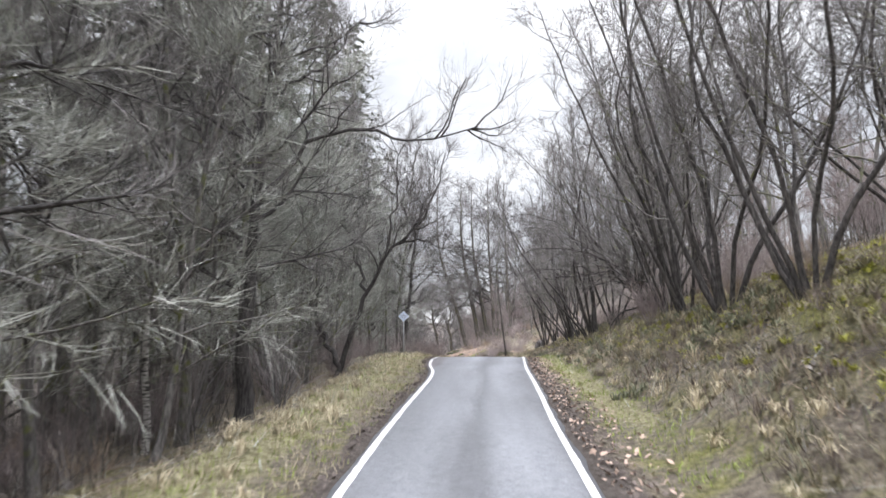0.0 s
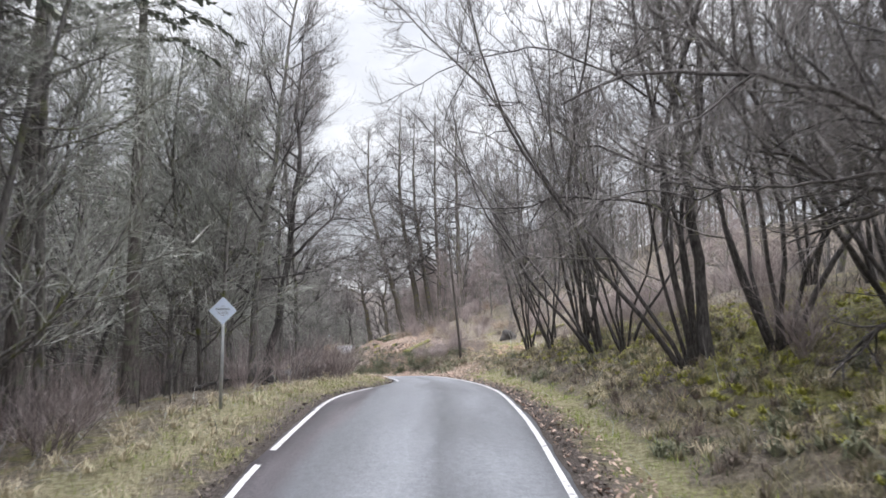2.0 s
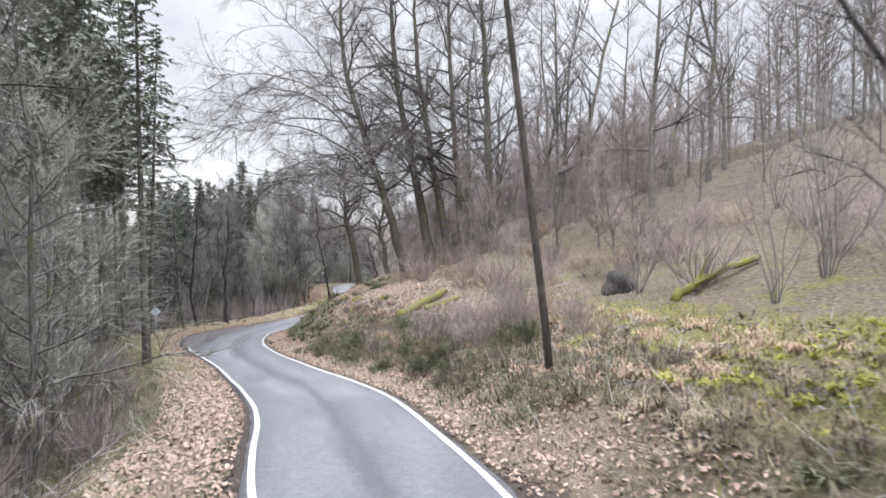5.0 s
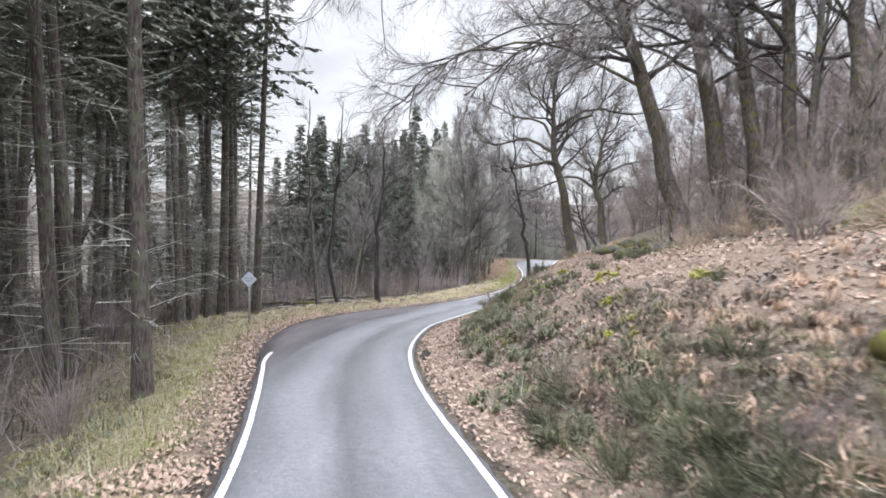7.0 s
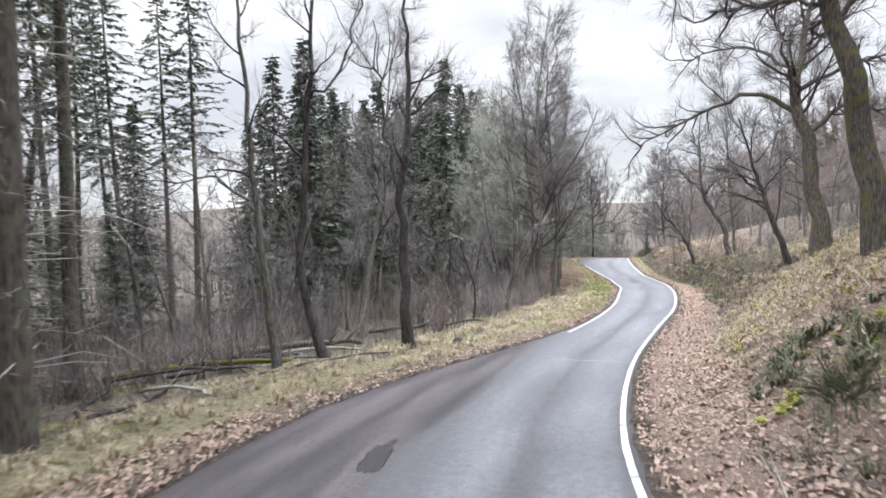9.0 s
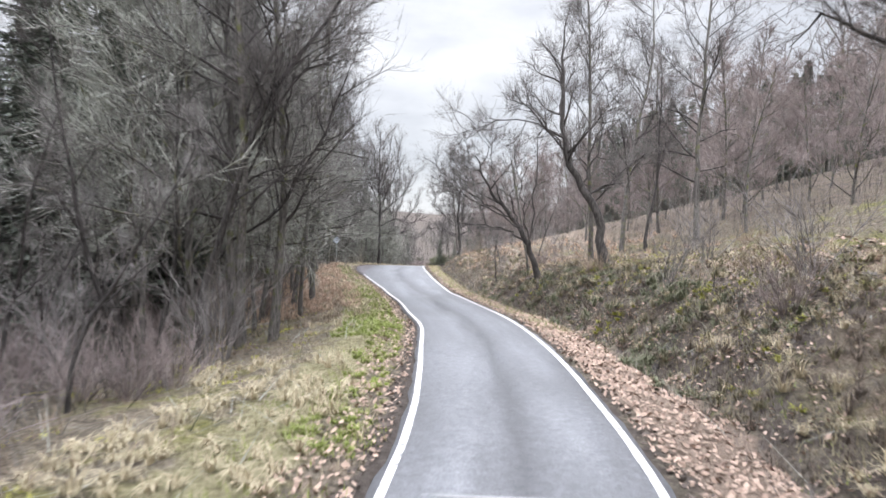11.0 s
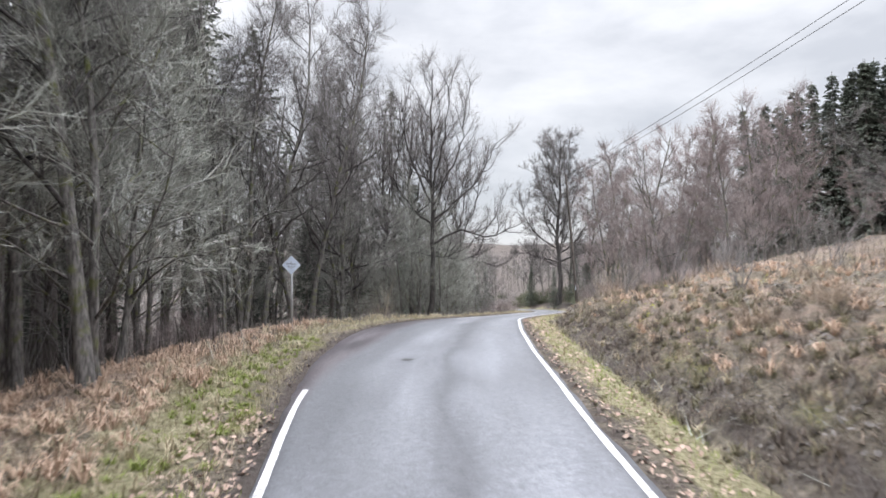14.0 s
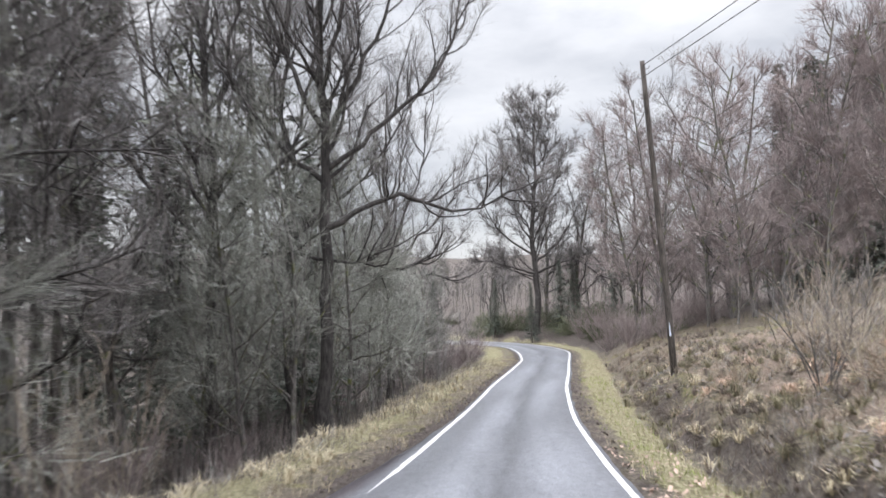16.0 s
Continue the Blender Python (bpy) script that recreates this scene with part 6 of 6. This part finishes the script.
def passing_sign(x, y, centre, turn, lean, label):
    """A square plate on its corner, on a round steel post; its face looks along -y before it is turned."""
    root = new("passing_place_sign")
    foot = height(x, y)
    root.matrix_basis = pose(x, y, foot, lean, 0, turn)
    up = centre - foot
    post = Geo()
    post.tube([Vector((0, 0, -0.3)), Vector((0, 0, up * 0.5)), Vector((0, 0, up + 0.2))], [0.038] * 3, 14, cap=True)
    part("post", post, STEEL, root)
    bm = bmesh.new()
    bmesh.ops.create_cube(bm, size=1)
    bmesh.ops.scale(bm, vec=(0.475, 0.006, 0.475), verts=bm.verts)
    bmesh.ops.bevel(bm, geom=[e for e in bm.edges if abs((e.verts[0].co - e.verts[1].co).y) > 0.001], offset=0.03, segments=4, affect="EDGES", profile=0.5)
    bmesh.ops.rotate(bm, matrix=Matrix.Rotation(radians(45), 3, "Y"), verts=bm.verts)
    plate = part("plate", from_bmesh("plate", bm, SIGN_FACE), None, root, "pale blue-white square plate on its corner")
    plate.location = (0, -0.055, up)
    for dz in (0.11, -0.11):
        clip = Geo()
        clip.tube([Vector((-0.06, -0.046, up + dz)), Vector((0.0, -0.05, up + dz)), Vector((0.06, -0.046, up + dz))], [0.012] * 3, 6, cap=True)
        part("clip", clip, STEEL_DARK, root)
    for me, dz in WORDS:
        word = part("lettering", me, None, plate)
        word.matrix_basis = pose(0, -0.0045, dz, 90, 0, 0)
    return tagged(root, label, "road sign", group="passing place signs")


passing_sign(-2.41, 39.2, 3.25, -2, 0.5, "pale blue diamond passing place sign on grey post")
passing_sign(-13.8, 96.8, -2.3, 14, -0.5, "white diamond passing place sign among leaf litter")
passing_sign(-12.12, 179.5, -4.40, 4, 1.0, "white diamond passing place sign on grassy verge")


# ---- telegraph poles and their cables ----
def telegraph_pole(x, y, tall, lean, label, tag=False, hooks=True, stout=0.105, mat=BARK_POLE):
    root = new("telegraph_pole")
    root.matrix_basis = pose(x, y, height(x, y))
    top = Vector((lean[0], lean[1], tall))
    shaft = Geo()
    shaft.tube([Vector((0, 0, -0.4)), *[top * (i / 8) for i in range(1, 9)]], [stout * (1 - 0.04 * i) for i in range(9)], 12, cap=True)
    part("shaft", shaft, mat, root)
    for dz, side in ((0.25, 1), (0.55, -1)) if hooks else ():
        arm = Geo()
        p = top * ((tall - dz) / tall)
        arm.tube([p, p + Vector((0.16 * side, 0, 0.02)), p + Vector((0.2 * side, 0, 0.1))], [0.012, 0.012, 0.02], 6, cap=True)
        part("hook", arm, STEEL_DARK, root)
    if tag:
        bm = bmesh.new()
        bmesh.ops.create_cube(bm, size=1)
        bmesh.ops.scale(bm, vec=(0.10, 0.01, 0.42), verts=bm.verts)
        bmesh.ops.bevel(bm, geom=bm.edges[:], offset=0.004, segments=1, affect="EDGES")
        plate = part("marker_plate", from_bmesh("marker_plate", bm, SIGN_FACE), None, root, "small white marker plate")
        plate.matrix_basis = pose(lean[0] * 0.16 - 0.02, -0.15, tall * 0.16, 0, 0, 10)
    tagged(root, label, "telegraph pole", group="telegraph poles")
    return root.matrix_basis @ top


def cable(a, b, sag, label):
    g = Geo()
    g.tube([a.lerp(b, i / 24) - Vector((0, 0, sag * 4 * (i / 24) * (1 - i / 24))) for i in range(25)], [0.013] * 25, 5)
    me = g.mesh("overhead_cable", WIRE)
    return tagged(new("overhead_cable", me), label, "cable")


pole_a = telegraph_pole(6.24, 63.8, 8.6, (-0.95, 0.1), "dark leaning wooden telegraph pole in the undergrowth", stout=0.085)
pole_b = telegraph_pole(2.05, 204.0, 9.8, (-0.9, -0.4), "dark wooden telegraph pole with a white marker plate", tag=True)
pole_c = telegraph_pole(16.2, 136.0, 10.6, (0, 0), "wooden telegraph pole among the trees on the hill")
telegraph_pole(0.73, 153.7, 6.4, (-1.0, 0.7), "weathered grey pole leaning on the bank, without wires", hooks=False, stout=0.075, mat=BARK_GREY)
pole_d = telegraph_pole(9.0, 104.0, 9.0, (0, 0), "wooden telegraph pole behind the beeches")
for dz in (-0.15, -0.5):
    cable(pole_a + Vector((0, 0, dz)), pole_d + Vector((0, 0, dz)), 0.7, "thin black overhead cable over the bank")
    cable(pole_c + Vector((0, 0, dz)), pole_b + Vector((0, 0, dz)), 1.0, "thin black overhead cable along the hill")
    cable(pole_d + Vector((0, 0, dz)), pole_c + Vector((0, 0, dz)), 0.7, "thin black overhead cable through the trees")


# ---- fallen wood, stumps and stones ----
def log(name, a, b, r, mat, label, seed, stubs=3, lift=0.6, crooked=1.0):
    """A fallen trunk between two places on the ground."""
    rnd2 = random.Random(seed)
    pa, pb = Vector((*a, height(*a) + r * lift)), Vector((*b, height(*b) + r * lift))
    sag = Vector((rnd2.gauss(0, 0.3), rnd2.gauss(0, 0.3), rnd2.uniform(0.0, 0.2))) * crooked
    root = new(name)
    root.matrix_basis = Matrix.Translation(pa)
    pts = [pa.lerp(pb, i / 10) + Vector((rnd2.gauss(0, 0.03 + r * 0.2), rnd2.gauss(0, 0.03 + r * 0.2), rnd2.gauss(0, r * 0.3))) * crooked + sag * math.sin(math.pi * i / 10) - pa for i in range(11)]
    g = Geo()
    g.tube(pts, [r * (1 - 0.035 * i) * rnd2.uniform(0.92, 1.08) for i in range(11)], 12, cap=True)
    part("trunk", g, mat, root)
    for _ in range(stubs):
        p, w = on_line(pts, rnd2.uniform(0.2, 0.95))
        d = (sideways(rnd2, w, 1.1) + Vector((0, 0, 0.5))).normalized()
        s = Geo()
        s.tube(grown(rnd2, p, d, rnd2.uniform(0.5, 1.4), 4, 0.2, 0.05), [r * 0.3, r * 0.22, r * 0.16, r * 0.1, r * 0.04], 6)
        part("branch_stub", s, mat, root)
    return tagged(root, label, "log")


log("mossy_log", (3.1, 79.9), (5.4, 81.6), 0.22, LOG_MOSS, "thick mossy fallen log on the leafy bank", 1, 1, 1.2, 0.2)
log("mossy_log", (4.3, 80.0), (6.0, 80.6), 0.17, LOG_MOSS, "short mossy fallen log beside another", 2, 0, 0.9, 0.2)
log("fallen_branch", (-16.4, 108.2), (-13.6, 112.4), 0.045, BARK_GREY, "long thin fallen branch by the bay", 3, 5, 1.6)
log("fallen_tree", (-19.5, 111.5), (-15.2, 113.6), 0.13, BARK_GREY, "grey fallen trunk in the wood", 4, 5, 2.6)
log("fallen_tree", (-21.0, 108.6), (-16.2, 110.6), 0.11, LOG_MOSS, "mossy fallen trunk in the wood", 5, 4, 1.8)
log("fallen_branch", (-17.5, 120.5), (-12.5, 122.0), 0.09, BARK_GREY, "fallen grey branch in brown undergrowth", 6, 6, 2.0)
log("fallen_branch", (-1.0, 132.8), (3.0, 136.0), 0.1, BARK_DARK, "dark fallen branch across the ditch", 7, 3, 1.0)
log("mossy_log", (11.5, 70.0), (15.0, 71.5), 0.16, LOG_MOSS, "mossy log lying behind the pole", 9, 2, 0.8)
log("fallen_branch", (3.0, 77.6), (6.0, 75.4), 0.028, BARK_PALE, "pale bare branch lying in undergrowth", 10, 4, 9.0)
for k, (a, b) in enumerate((((4.4, 76.8), (8.6, 74.6)), ((5.2, 78.6), (9.4, 77.4)), ((6.6, 75.4), (7.8, 79.4)), ((5.6, 74.8), (9.8, 75.8)))):
    log("fallen_branch", a, b, 0.03, BARK_PALE, "pale bare branch in a heap of brushwood on the bank", 40 + k, 6, 6.0 + 3 * k)
log("fallen_branch", (-4.6, 44.8), (-2.6, 49.4), 0.06, BARK_DARK, "broken dark branch on the verge", 11, 2, 2.0)

for k in range(12):
    bx, by, turn, ln = -19.5 + rnd.uniform(0, 3.2), 104.5 + rnd.uniform(0, 8.5), rnd.uniform(0, 6.283), rnd.uniform(0.8, 1.9)
    log("fallen_branch", (bx - math.cos(turn) * ln, by - math.sin(turn) * ln), (bx + math.cos(turn) * ln, by + math.sin(turn) * ln), rnd.uniform(0.025, 0.06), rnd.choice((BARK_GREY, BARK_DARK, BARK_PALE)),
        "thin fallen branch among the trees by the bay", 20 + k, 4, rnd.uniform(1.5, 5.0))


def boulder(name, x, y, size, seed, mat, label, squash=0.7, group=""):
    rnd2 = random.Random(seed)
    bm = bmesh.new()
    bmesh.ops.create_icosphere(bm, subdivisions=3, radius=size)
    off = Vector((rnd2.uniform(0, 50), rnd2.uniform(0, 50), 0))
    for v in bm.verts:
        v.co *= 1 + 0.45 * noise.noise(v.co * (1.1 / size) + off) + 0.12 * noise.noise(v.co * (3.5 / size) + off)
        v.co.z *= squash
    ob = new(name, from_bmesh(name, bm, mat, True))
    ob.matrix_basis = pose(x, y, height(x, y) + size * 0.15, 0, 0, rnd2.uniform(0, 360))
    return tagged(ob, label, "stone" if "stone" in name else "stump", group=group)


for k in range(8):
    boulder("mossy_stone", 0.7 + 0.32 * k + rnd.uniform(-0.2, 0.2), 101.9 - 0.95 * k + rnd.uniform(-0.3, 0.3), rnd.uniform(0.28, 0.45), 60 + k, STONE, "moss-covered stone from a tumbled wall", group="tumbled stones")
for k, (x, y) in enumerate(((2.6, 99.6), (1.9, 100.4), (1.6, 98.2))):
    boulder("mossy_stone", x, y, 0.4, 80 + k, STONE, "moss-covered stone on the wooded bank", group="tumbled stones")
boulder("root_stump", 11.1, 73.7, 0.6, 90, BARK_DARK, "round dark uprooted stump on the bank", 0.95)
boulder("tree_stump", -12.1, 114.9, 0.26, 92, BARK_DARK, "low dark sawn stump in dry grass", 0.8)


# ---- marks on the road: a puddle, a pothole, seams ----
def road_patch(name, s, off, long, wide, lift, mat, label, seed, category, skew=0.0):
    """A flat irregular patch lying on the road or its edge."""
    rnd2 = random.Random(seed)
    i = int(round((s - axis_s[0]) / 0.5))
    ring = []
    for k in range(22):
        a = 2 * math.pi * k / 22
        q = 1 + rnd2.uniform(-0.28, 0.22)
        u, v = math.cos(a) * long * 0.5 * q, math.sin(a) * wide * 0.5 * q
        x, y = (axis[i, :2] + heading[i] * (u + skew * v) + leftward[i] * (off + v)).tolist()
        j = min(max(int(round((s + u - axis_s[0]) / 0.5)), 0), len(axis) - 1)
        ring.append((x, y, axis[j, 2] + lift))
    me = bpy.data.meshes.new(name)
    me.from_pydata(ring, [], [tuple(range(22))])
    me.materials.append(mat)
    return tagged(new(name, me), label, category)


TAR_DARK = plain("dark_wet_tar", (0.016, 0.016, 0.017), (0.05, 0.05, 0.054), 0.45, scale=14)
TAR_PALE = plain("pale_tar_seam", (0.26, 0.265, 0.28), (0.36, 0.365, 0.38), 0.7, scale=14)
road_patch("puddle", 92.4, -1.98, 2.4, 0.3, 0.012, WATER, "narrow puddle of water at the road edge", 1, "puddle")
road_patch("pothole", 104.1, 2.38, 1.7, 0.4, 0.045, TAR_DARK, "ragged dark pothole patch in the asphalt", 2, "pothole", 0.9)
road_patch("tar_mark", 176.1, 0.55, 0.5, 0.35, 0.026, TAR_DARK, "small dark tar mark on the lane", 3, "road mark")
for s in (113.8, 126.9):
    i = int(round((s - axis_s[0]) / 0.5))
    road_patch("road_seam", s, (left_line[i] + right_line[i]) / 2 - 0.1, 0.07, (left_line[i] - right_line[i]) * 0.86, 0.024, TAR_PALE, "pale straight seam across the asphalt", int(s), "road mark")
